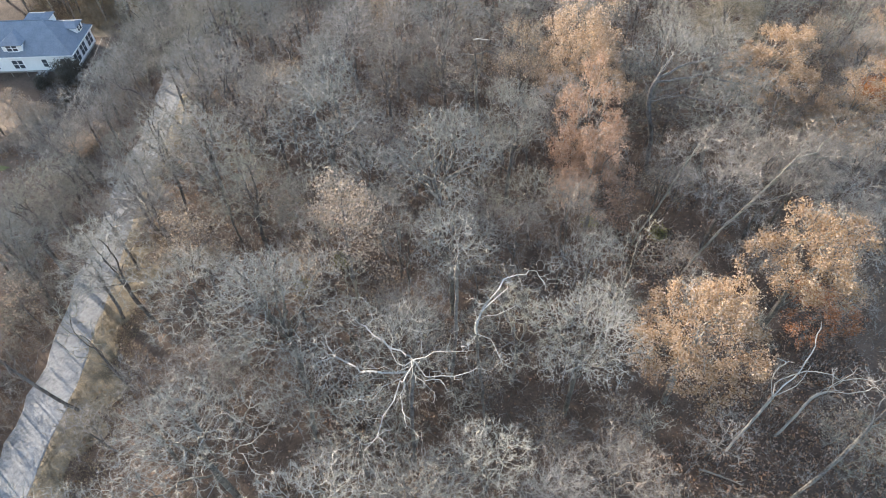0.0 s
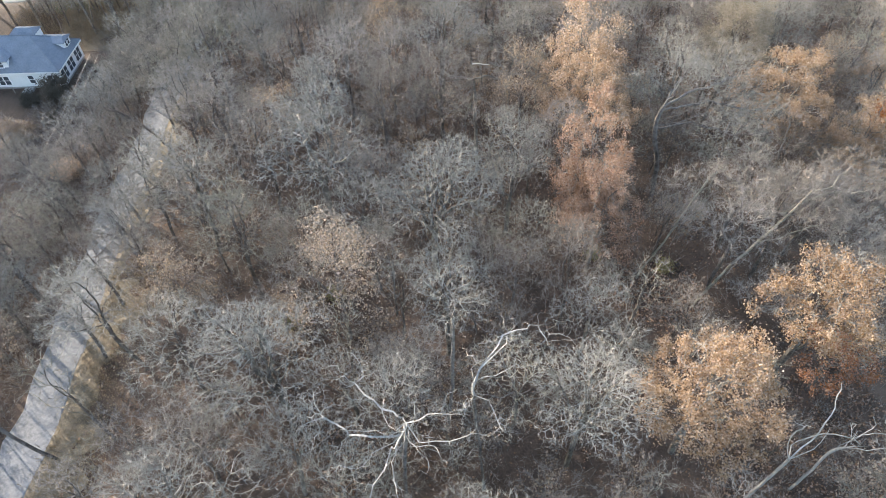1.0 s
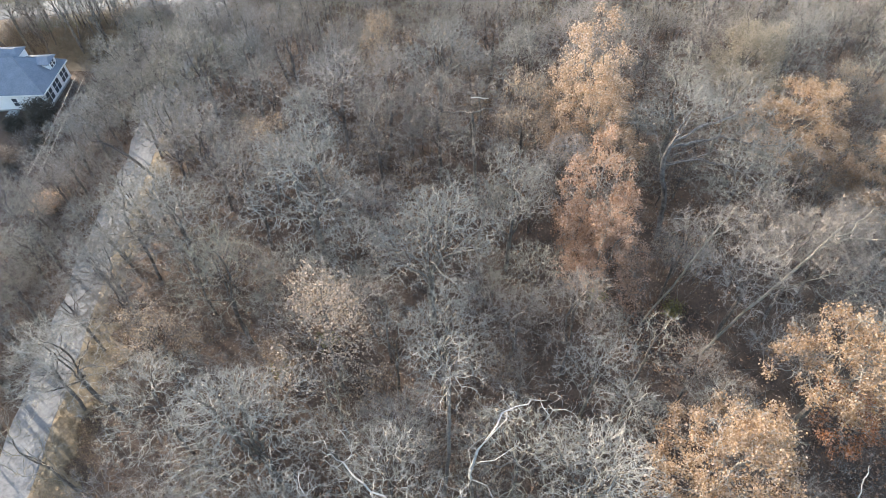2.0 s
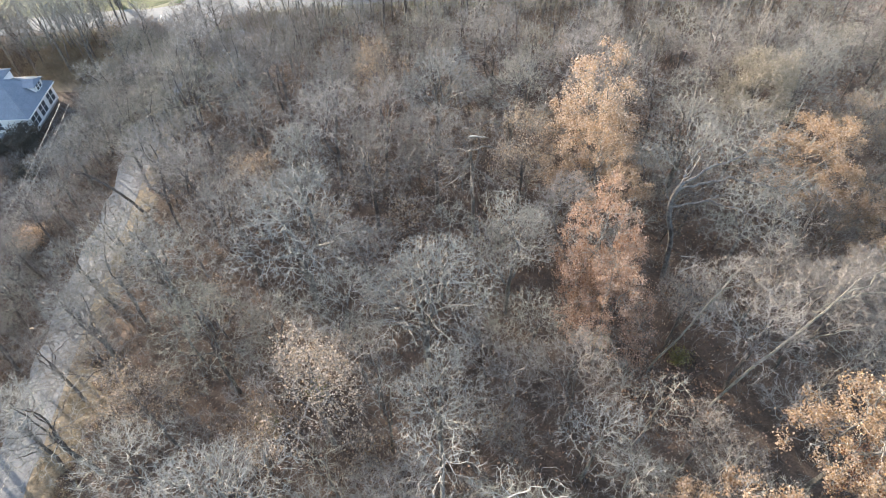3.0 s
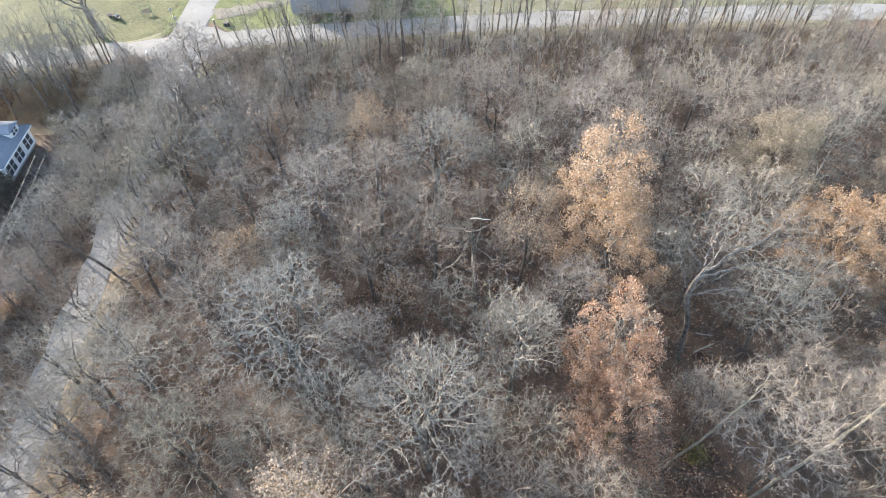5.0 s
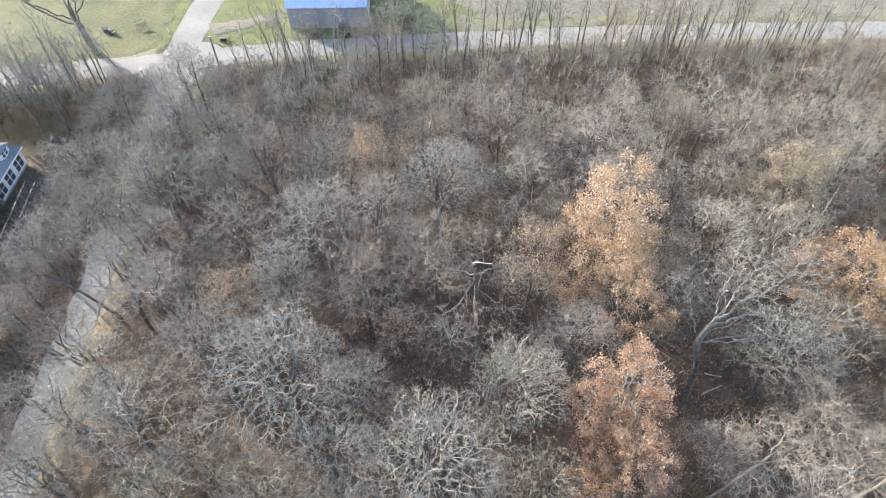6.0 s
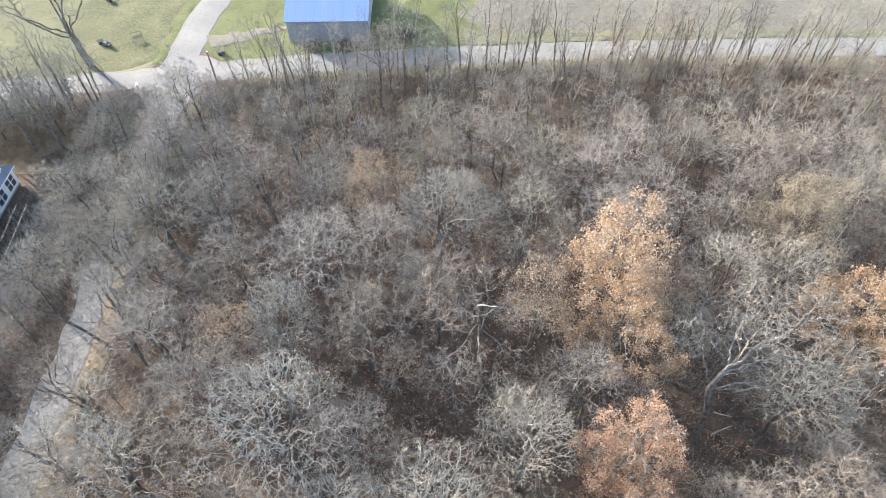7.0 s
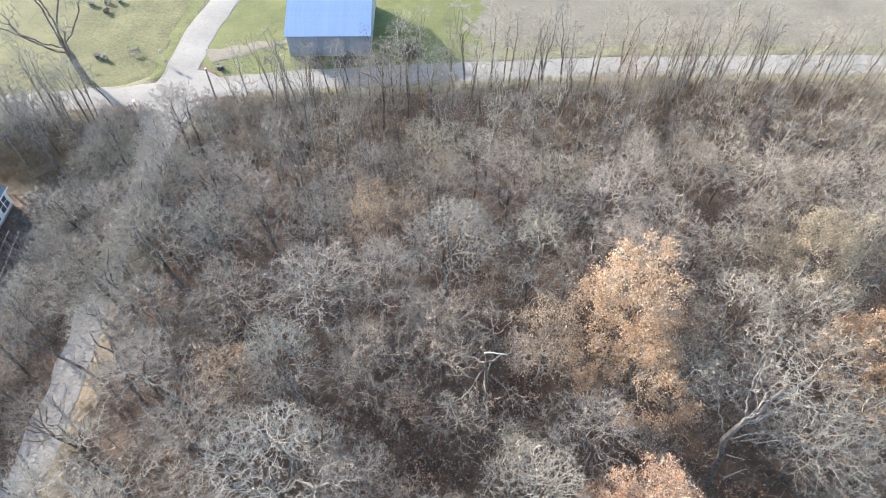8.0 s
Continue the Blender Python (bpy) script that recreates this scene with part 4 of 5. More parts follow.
# tall trees west of the house, mostly unseen, added to shade its yard
for x, y, size in ((-76, 70, 1.1), (-79, 78, 1.2), (-77, 88, 1.15), (-80, 97, 1.2), (-74, 102, 1.0), (-84, 84, 1.3), (-71, 62, 0.9), (-62.5, 98.5, 0.9), (-68, 97, 1.0), (-72, 93, 1.1), (-52.5, 99.5, 0.7), (-71.5, 84, 0.8), (-65.5, 77, 0.8), (-67.5, 71.5, 0.9), (-64, 70, 0.7), (-66, 65, 0.8)):
    set_tree(pick.choice(("brown", "olive")), x, y, size)

# slender trees in a row along the near side of the main road
x = -27.5
while x < 66:
    for _ in range(pick.choice((1, 1, 2))):
        px, py = x + pick.uniform(-1.2, 1.2), road_y(x) - pick.uniform(3.6, 7.5)
        set_tree("slim", px, py, pick.uniform(0.95, 1.3) * (0.78 if x < -6 else 1), tilt=(pick.gauss(0, 4), pick.gauss(0, 5)))
    x += pick.uniform(1.9, 3.6)

for x, y, size in ((-47.6, 103.2, 1.0), (-51.8, 102.6, 1.1), (-56.5, 102, 1.0)):
    set_tree("slim", x, y, size, tilt=(0, -6))
for x in np.linspace(-63, -47, 5):
    px, py = x + pick.uniform(-0.8, 0.8), road_y(x) - pick.uniform(3.4, 8.0)
    set_tree("slim", px, py, pick.uniform(0.75, 0.95), tilt=(pick.gauss(0, 4), pick.gauss(-8, 5)))

for models in MODELS.values():
    for ob in models:
        if ob.name not in used:
            for o in [*ob.children_recursive, ob]:
                bpy.data.objects.remove(o)


# ---------------------------------------------------------------- undergrowth and litter
def undergrowth(seed, spots, test, shoots_each, high, twig):
    rng = np.random.default_rng(seed)
    xy = []
    while len(xy) < spots:
        x, y = rng.uniform(-70, 70), rng.uniform(2, 116)
        if test(x, y):
            xy.append((x, y))
    xy = np.array(xy)
    n = spots * shoots_each
    base = np.repeat(xy, shoots_each, 0) + rng.normal(0, 0.45, (n, 2))
    start = np.column_stack([base, ground_z(base[:, 0], base[:, 1]) - 0.05])
    way = np.column_stack([rng.normal(0, 0.45, (n, 2)), np.ones(n)])
    p, w, r = shoots(rng, start, way, rng.uniform(0.4, 1, n) * high, np.full(n, twig), 2, 0.2, 0.0, 0.5)
    v1 = skin(p, w, r, 3)
    a, d, u = offshoots(rng, p, w, 6, 0.2, 1.0, 42)
    return merged([v1, slivers(rng, a, d, rng.uniform(0.25, 0.7, len(u)) * high * 0.5, np.full(len(u), twig * 1.6))])


def anywhere(x, y):
    lane = abs(x - lane_x(y)) < 2.6
    house = x < -46.5 and 62 < y < 99
    return (-31.5 < x < 68 and y < road_y(x) - 3.2 and abs(x) < 28 + 0.5 * y) or (x < -41 and x > -46 - 0.24 * y and y < road_y(x) - 3.2 and not house and not lane)


def wood_edge(x, y):
    return -35 < x < 66 and road_y(x) - 8.5 < y < road_y(x) - 3.0 or -68 < x < -43 and road_y(x) - 6 < y < road_y(x) - 3.0


def verge(x, y):
    return lane_x(y) + 2.1 < x < lane_x(y) + 6 and y < 103


def stuff(name, mesh, material, label, category):
    return tagged(part(name, mesh, material, None), label, category, kind="stuff")


stuff("undergrowth", undergrowth(51, 2400, anywhere, 6, 1.9, 0.014), "brown_twig", "tangle of brown brushwood on the woodland floor", "undergrowth")
stuff("bramble_stems", undergrowth(52, 1200, anywhere, 4, 2.6, 0.015), "grey_twig", "grey dead stems and briars in the wood", "undergrowth")
stuff("edge_brush", undergrowth(56, 1100, wood_edge, 6, 1.7, 0.017), "brown_twig", "brown brush and dead weeds along the edge of the wood", "undergrowth")
stuff("edge_weeds", undergrowth(76, 1400, lambda x, y: -35 < x < 68 and road_y(x) - 19 < y < road_y(x) - 3.2 and abs(x + 38) > 3.5, 6, 1.8, 0.02), "straw", "tall pale dead weeds along the edge of the wood", "undergrowth")
stuff("yard_brush", undergrowth(71, 1300, lambda x, y: -46.5 - (7.5 if y > 82 else 0) < x < lane_x(y) - 2.5 and 20 < y < 98, 7, 2.0, 0.016), "brown_twig", "dense leafless brush between the lane and the yard", "undergrowth")
stuff("yard_weeds", undergrowth(72, 500, lambda x, y: -80 < x < -48 and 94.5 < y < road_y(x) - 4.5, 6, 1.6, 0.02), "straw", "tall dry straw-coloured weeds behind the house", "undergrowth")
stuff("mouth_brush", undergrowth(73, 560, lambda x, y: (-35.5 < x < -18 or -48 < x < -42) and 98 < y < road_y(x) - 4.2, 7, 1.9, 0.017), "brown_twig", "grey-brown brush along the verges of the crossing", "undergrowth")
stuff("yard_thicket", undergrowth(74, 420, lambda x, y: -58 < x < -46.3 and 61 < y < 82 - 0.5 * max(0, -54 - x) * 2, 6, 2.0, 0.016), "dark_twig", "dark leafless thicket in the shaded house yard", "undergrowth")
stuff("bank_tufts", undergrowth(54, 240, lambda x, y: lane_x(y) + 3 < x < lane_x(y) + 7.4 and 15 < y < 45, 6, 0.4, 0.015), "gold_grass", "tufts of golden dry grass on the sunny bank", "grass")
stuff("dry_grass_tufts", undergrowth(53, 650, verge, 6, 0.8, 0.018), "straw", "tufts of dry grass along the lane", "grass")


def blades(seed, count, x0, x1, y0, y1, test, high, width, rows=0.0):
    """Short grass or stubble, each blade by itself; rows: the spacing of drilled lines, if any."""
    rng = np.random.default_rng(seed)
    x, y = rng.uniform(x0, x1, count), rng.uniform(y0, y1, count)
    if rows:
        y = np.round(y / rows) * rows + rng.normal(0, 0.08, count)
    ok = np.array([test(a, b) for a, b in zip(x, y)])
    x, y = x[ok], y[ok]
    n = len(x)
    start = np.column_stack([x, y, ground_z(x, y) + 0.01])
    way = unit(np.column_stack([rng.normal(0, 0.5, (n, 2)), np.ones(n)]))
    v, f = slivers(rng, start, way, rng.uniform(0.4, 1, n) * high, np.full(n, width))
    return v.tolist(), [tuple(q) for q in f]


on_lawn = lambda x, y: y > road_y(x) + 2.8 + 5.2 * max(0, (x + 49.5) / 7.0) ** 2.6 and x < -42.8
stuff("bank_grass", blades(75, 15000, -36, -25, 14, 46, lambda x, y: 2.1 < x - lane_x(y) < 5.4 + 2.4 * abs(math.sin(x * 7.3 + y * 5.1)), 0.34, 0.05), "gold_grass", "golden dry grass covering the bank beside the lane", "grass")
stuff("lawn_blades", blades(57, 16000, -70, -42.5, 111, 142, on_lawn, 0.16, 0.05), "lawn", "tufts of grass standing in the mown lawn", "grass")
stuff("ditch_grass", blades(58, 3000, -44.6, -42.2, 115, 146, lambda x, y: True, 0.25, 0.05), "green", "long grass in the ditch beside the drive", "grass")
stuff("yard_blades", blades(59, 8000, -36, -8, 115, 142, lambda x, y: y > road_y(x) + 2.8 and x < -25 and abs(x + 34) < 12 or x > -10 and y > 119, 0.25, 0.06), "green", "tufts of green grass in the barn yard", "grass")
stuff("field_stubble", blades(60, 16000, -5, 78, 124.5, 146, lambda x, y: True, 0.3, 0.05, 0.75), "straw", "rows of pale cut stubble on the field", "stubble")


def litter_leaves(seed, count, test, size):
    rng = np.random.default_rng(seed)
    xy = []
    while len(xy) < count:
        x, y = rng.uniform(-70, 70), rng.uniform(2, 116)
        if test(x, y):
            xy.append((x, y))
    xy = np.array(xy)
    z = ground_z(xy[:, 0], xy[:, 1]) + rng.uniform(0.06, 0.22, count)
    c = np.column_stack([xy, z])
    pts = np.stack([c, c + np.array([0, 0, 0.01])], 1)
    return foliage(rng, pts, count, size)


v, f = litter_leaves(54, 34000, anywhere, 0.2)
stuff("fallen_leaves", (v.tolist(), [tuple(q) for q in f]), "brown_leaf", "fallen brown leaves scattered over the woodland floor", "leaves")
v, f = litter_leaves(55, 9000, anywhere, 0.2)
stuff("fallen_oak_leaves", (v.tolist(), [tuple(q) for q in f]), "tan_leaf", "fallen tan leaves scattered over the woodland floor", "leaves")


def fallen_sticks(seed, count):
    rng = np.random.default_rng(seed)
    x, y = rng.uniform(-30, 62, count), rng.uniform(6, 95, count)
    n = len(x)
    start = np.column_stack([x, y, ground_z(x, y) + rng.uniform(0.06, 0.2, n)])
    way = unit(np.column_stack([rng.normal(0, 1, (n, 2)), rng.normal(0.05, 0.12, n)]))
    p, w, r = shoots(rng, start, way, rng.uniform(0.6, 2.4, n), rng.uniform(0.014, 0.035, n), 2, 0.12, 0.0, 0.5)
    return merged([skin(p, w, r, 3)])


stuff("fallen_sticks", fallen_sticks(59, 3600), "pale_bark", "dead sticks and fallen branches strewn over the woodland floor", "sticks")
v, f = litter_leaves(58, 14000, lambda x, y: clearing(x, y), 0.2)
stuff("clearing_leaves", (v.tolist(), [tuple(q) for q in f]), "brown_leaf", "thick brown leaf litter in the open spots of the wood", "leaves")
stuff("clearing_brush", undergrowth(60, 260, lambda x, y: clearing(x, y), 4, 1.1, 0.013), "brown_twig", "thin low brush in the open spots of the wood", "undergrowth")


def ragged_bush(name, place, radius, high, label, material, seed, count=1500):
    """A dense bush: stems from one root and many small leaves in an uneven dome."""
    rng = np.random.default_rng(seed)
    n = 26
    way = np.column_stack([rng.normal(0, 0.6, (n, 2)), np.ones(n)])
    p, w, r = shoots(rng, np.zeros((n, 3)) - np.array([0, 0, 0.15]), way, rng.uniform(0.75, 1.1, n) * high, np.full(n, 0.035), 4, 0.16, 0.0, 0.3)
    ob = thing(name, (place[0], place[1], rest(*place)), label, "bush")
    a, d, u = offshoots(rng, p, w, 7, 0.2, 1.0, 55)
    p2, w2, r2 = shoots(rng, a, d, rng.uniform(0.4, 0.9, len(u)) * radius * 0.7, np.full(len(u), 0.015), 2, 0.2, 0.05, 0.4)
    part("stems", merged([skin(p, w, r, 4), skin(p2, w2, r2, 3)]), "bark", ob)
    v, f = foliage(rng, p2, count * 3, 0.13, spread=0.22)
    v[:, 2] = np.maximum(v[:, 2], 0.05)
    part("foliage", (v.tolist(), [tuple(q) for q in f]), material, ob)
    return ob


for spot, r, high, seed in (((-14.6, 38.4), 1.1, 1.6, 81), ((23.6, 44.7), 0.9, 1.3, 82), ((-10.7, 41.7), 1.0, 1.5, 83), ((16.5, 46.5), 0.8, 1.1, 84)):
    ragged_bush("bush", spot, r, high, "small olive-yellow bush in the underwood", "moss_leaf", seed, 300)


def fallen(seed, a, b, girth, label, name="fallen_log", material="pale_bark"):
    """A log lying or leaning from a to b (x, y, height over the ground), with stubs of its branches."""
    rng = np.random.default_rng(seed)
    a, b = Vector((a[0], a[1], rest(a[0], a[1]) + a[2])), Vector((b[0], b[1], rest(b[0], b[1]) + b[2]))
    line = np.array(b - a)[None]
    far = np.linalg.norm(line)
    p, w, r = shoots(rng, np.zeros((1, 3)), line, np.array([far]), np.array([girth]), 8, 0.045, 0.0, 0.45)
    ob = thing(name, tuple(a), label, "log", "fallen logs")
    part("log", merged([skin(p, w, r, 7, False)]), material, ob)
    st, d, u = offshoots(rng, p, w, 5, 0.35, 1.0, 42)
    p2, w2, r2 = shoots(rng, st, d, rng.uniform(0.5, 1.7, 5) * min(1.0, far / 5), np.full(5, girth * 0.35), 3, 0.15, 0.0, 0.4)
    for i in range(5):
        part("branch_stub", merged([skin(p2[i:i + 1], w2[i:i + 1], r2[i:i + 1], 4)]), material, ob)


fallen(91, (37.6, 32.7, 0.15), (41.8, 35.8, 0.5), 0.16, "pale fallen log lying among the brush")
fallen(92, (47.2, 51.2, 0.15), (53.5, 54.6, 0.6), 0.17, "long pale fallen trunk on the woodland floor")
fallen(93, (44.8, 76.0, 0.0), (45.9, 77.2, 7.0), 0.13, "thin pale dead trunk leaning in the wood", "leaning_log", "dead_wood")
fallen(94, (26.4, 55.2, 0.1), (28.4, 56.0, 0.4), 0.10, "short pale fallen stick beside the old tree", material="dead_wood")
fallen(95, (27.2, 57.4, 0.1), (28.6, 56.6, 0.5), 0.08, "short pale fallen stick beside the old tree", material="dead_wood")
fallen(96, (29.5, 14.4, 0.1), (33.6, 16.2, 0.5), 0.13, "pale fallen log on dark bare ground")
fallen(97, (20.6, 18.8, 0.1), (23.8, 17.6, 0.4), 0.11, "pale fallen log on dark bare ground")


# ---------------------------------------------------------------- the house
def window(parent, centre, wide, high, normal, panes=2, name="window"):
    """A sash window set on a wall; normal is 'x' or '-y' (the side it faces)."""
    cx, cy, cz = centre
    turn = {"-y": 0, "x": 90, "y": 180}[normal]
    m = Matrix.Translation(centre) @ Matrix.Rotation(radians(turn), 4, "Z")
    bm = bmesh.new()
    t = 0.09
    for lo, hi in (((-wide / 2 - t, -0.06, -high / 2 - t), (-wide / 2, 0.03, high / 2 + t)), ((wide / 2, -0.06, -high / 2 - t), (wide / 2 + t, 0.03, high / 2 + t)),
                   ((-wide / 2, -0.06, high / 2), (wide / 2, 0.03, high / 2 + t)), ((-wide / 2, -0.09, -high / 2 - t), (wide / 2, 0.03, -high / 2)),
                   ((-wide / 2, -0.05, -0.03), (wide / 2, 0.02, 0.03))):
        box(bm, lo, hi)
    for i in range(1, panes):
        x = -wide / 2 + wide * i / panes
        box(bm, (x - 0.06, -0.055, -high / 2), (x + 0.06, 0.025, high / 2))
    bmesh.ops.transform(bm, matrix=m, verts=bm.verts)
    win = part(name, bm, "trim", parent)
    for i in range(panes):
        x0 = -wide / 2 + wide * i / panes + (0.06 if i else 0)
        x1 = -wide / 2 + wide * (i + 1) / panes - (0.06 if i < panes - 1 else 0)
        g = boxed((x0, -0.018, -high / 2), (x1, 0.008, high / 2))
        bmesh.ops.transform(g, matrix=m, verts=g.verts)
        part("pane", g, "glass", win)
    return win


def hipped_dormer(house, centre, wide, wall_h, rise, depth, facing, hip):
    """A dormer whose roof runs back into the main roof; facing '-y' or 'x'; hip: how far the ridge starts behind the face."""
    turn = {"-y": 0, "x": 90}[facing]
    m = Matrix.Translation(centre) @ Matrix.Rotation(radians(turn), 4, "Z")
    h = wide / 2
    bm = box(bmesh.new(), (-h, 0, -0.7), (h, depth, wall_h))
    bmesh.ops.transform(bm, matrix=m, verts=bm.verts)
    body = part("dormer", bm, "siding", house, "white dormer with a small hipped roof")
    o, top = h + 0.28, wall_h + rise
    low = wall_h - 0.02
    slopes = [[(s * o, -0.3, low), (0, hip, top), (0, depth, top), (s * o, depth, low)] for s in (-1, 1)] + [[(-o, -0.3, low), (o, -0.3, low), (0, hip, top)]]
    for c in slopes:
        r = slab(bmesh.new(), c, 0.08)
        bmesh.ops.transform(r, matrix=m, verts=r.verts)
        part("dormer_roof", r, "shingle", body)
    return body, m


def build_house():
    hx, hy = -63.2, 87.0
    gz = -2.32
    house = thing("house", (hx, hy, gz), "white one-storey house with a grey hipped roof and dormers", "house", turn=1.5)
    x0, x1, y0, y1, wall_z = -8.2, 7.5, -4.0, 4.0, 2.95
    part("footing", boxed((x0 + 0.06, y0 + 0.06, -0.5), (x1 - 0.06, y1 - 0.06, 0.35)), "footing", house)
    t = 0.2
    for lo, hi in (((x0, y0, 0.35), (x1, y0 + t, wall_z)), ((x0, y1 - t, 0.35), (x1, y1, wall_z)), ((x0, y0 + t, 0.35), (x0 + t, y1 - t, wall_z)), ((x1 - t, y0 + t, 0.35), (x1, y1 - t, wall_z))):
        part("wall", boxed(lo, hi), "siding", house)
    for cx, cz in ((x0, y0), (x1, y0), (x1, y1), (x0, y1)):
        part("corner_board", boxed((cx - 0.08, cz - 0.08, 0.3), (cx + 0.08, cz + 0.08, wall_z)), "trim", house)
    # hipped roof
    e, ez, rz = 0.45, wall_z, 6.35
    ex0, ex1, ey0, ey1 = x0 - e, x1 + e, y0 - e, y1 + e
    ra, rb = (x0 + 4.0, 0, rz), (x1 - 4.0, 0, rz)
    A, B, C, D = (ex0, ey0, ez), (ex1, ey0, ez), (ex1, ey1, ez), (ex0, ey1, ez)
    for c in ((A, B, rb, ra), (B, C, rb), (C, D, ra, rb), (D, A, ra)):
        part("roof", slab(bmesh.new(), c, 0.14), "shingle", house, "grey shingled roof slope")
    for a, b in ((B, rb), (C, rb), (A, ra), (D, ra), (ra, rb)):
        bm = bmesh.new()
        bar(bm, Vector(a) + Vector((0, 0, 0.02)), Vector(b) + Vector((0, 0, 0.02)), 0.07, 6)
        part("ridge_cap", bm, "shingle", house)
    for lo, hi in (((ex0, ey0 - 0.03, ez - 0.22), (ex1, ey0 + 0.04, ez - 0.03)), ((ex1 - 0.04, ey0 + 0.04, ez - 0.22), (ex1 + 0.03, ey1, ez - 0.03)), ((ex0, ey1 - 0.04, ez - 0.22), (ex1 - 0.04, ey1 + 0.03, ez - 0.03))):
        part("fascia", boxed(lo, hi), "trim", house)
    # dormers
    body, m = hipped_dormer(house, (-0.7, -3.75, 3.3), 2.9, 1.25, 1.05, 3.6, "-y", 2.0)
    window(body, tuple(m @ Vector((0, -0.02, 0.68))), 1.6, 0.95, "-y", 2)
    body, m = hipped_dormer(house, (7.2, 2.0, 3.3), 2.3, 1.2, 0.5, 3.8, "x", 0.25)
    window(body, tuple(m @ Vector((0, -0.02, 0.66))), 1.3, 0.95, "x", 2)
    # rear dormer whose roof shows over the ridge
    e1, e2, e3, e4 = (0.1, 0.7, 5.9), (3.9, 0.7, 5.9), (3.9, 3.4, 5.9), (0.1, 3.4, 5.9)
    g1, g2 = (0.9, 1.7, 6.6), (3.2, 1.7, 6.6)
    for c in ((e1, e2, g2, g1), (e2, e3, g2), (e3, e4, g1, g2), (e4, e1, g1)):
        part("rear_roof", slab(bmesh.new(), c, 0.1), "shingle", house)
    part("rear_dormer", boxed((0.35, 1.0, 3.0), (3.65, 3.2, 5.82)), "siding", house)
    # windows of the front and of the glazed east end
    for cx, cz, w, h, n in ((-0.9, 1.45, 1.6, 1.35, 2), (3.15, 1.55, 0.75, 1.25, 1), (6.35, 1.45, 1.5, 1.35, 2), (-4.6, 1.45, 1.4, 1.35, 2)):
        window(house, (cx, y0 - 0.02, cz), w, h, "-y", n)
    for cy in (-2.6, -0.1, 2.6):
        window(house, (x1 + 0.02, cy, 1.6), 1.9, 1.7, "x", 2)
    # front stoop with a low rail
    part("stoop", boxed((1.6, -5.6, 0.0), (3.0, -4.05, 0.32), 0.02), "footing", house)
    for x in (-6.5, -4.2, -1.9, 0.4):
        part("rail_post", boxed((x - 0.05, -5.2, -0.1), (x + 0.05, -5.1, 0.95)), "weathered", house)
    part("rail", boxed((-6.5, -5.19, 0.78), (0.4, -5.11, 0.86)), "weathered", house)
    return house


build_house()
ragged_bush("bush", (-55.4, 80.6), 2.4, 3.1, "dense dark brown-green bush beside the house corner", "evergreen", 61, 3200)
ragged_bush("bush", (-59.2, 79.4), 1.3, 1.7, "low dark bush below the front wall", "evergreen", 62, 1400)
ragged_bush("bush", (-53.0, 74.0), 1.8, 2.1, "dark leafless thicket in the shade of the yard", "evergreen", 63, 1600)
ragged_bush("bush", (-56.8, 70.6), 2.0, 2.4, "dry tan-leaved bush in the house yard", "tan_leaf", 64, 1800)
ragged_bush("bush", (-45.2, 60.4), 1.0, 2.6, "small bush with pale orange leaves", "orange_leaf", 65, 700)


# two cables across the yard
def cable(x0):
    ys = np.linspace(46, 81, 24)
    u = (ys - 46) / 35
    p = np.column_stack([x0 - 2.4 * u, ys, 4.4 - 0.7 * np.sin(np.pi * u)])[None]
    w = unit(np.gradient(p[0], axis=0))[None]
    v, f = skin(p, w, np.full((1, 24), 0.019), 5, False)
    ob = part("power_cable", (v.tolist(), f), "cable", None)
    return tagged(ob, "thin pale overhead cable strung across the yard", "cable", "overhead cables")


cable(-45.9)
cable(-44.7)


# garden fence
def garden_fence():
    fence = thing("garden_fence", (-56.6, 58.5, rest(-56.6, 58.5)), "dark wooden post-and-slat fence round the garden", "fence", turn=-15)
    for i in range(7):
        part("post", boxed((-0.06, i * 1.6 - 0.06, -0.4), (0.06, i * 1.6 + 0.06, 1.45), 0.01), "weathered", fence)
    for z in (0.35, 1.2):
        part("rail", boxed((-0.03, -0.1, z), (0.03, 9.7, z + 0.09)), "weathered", fence)
    for i in range(32):
        part("slat", boxed((0.035, i * 0.3, 0.1), (0.06, i * 0.3 + 0.09, 1.4)), "weathered", fence)


garden_fence()


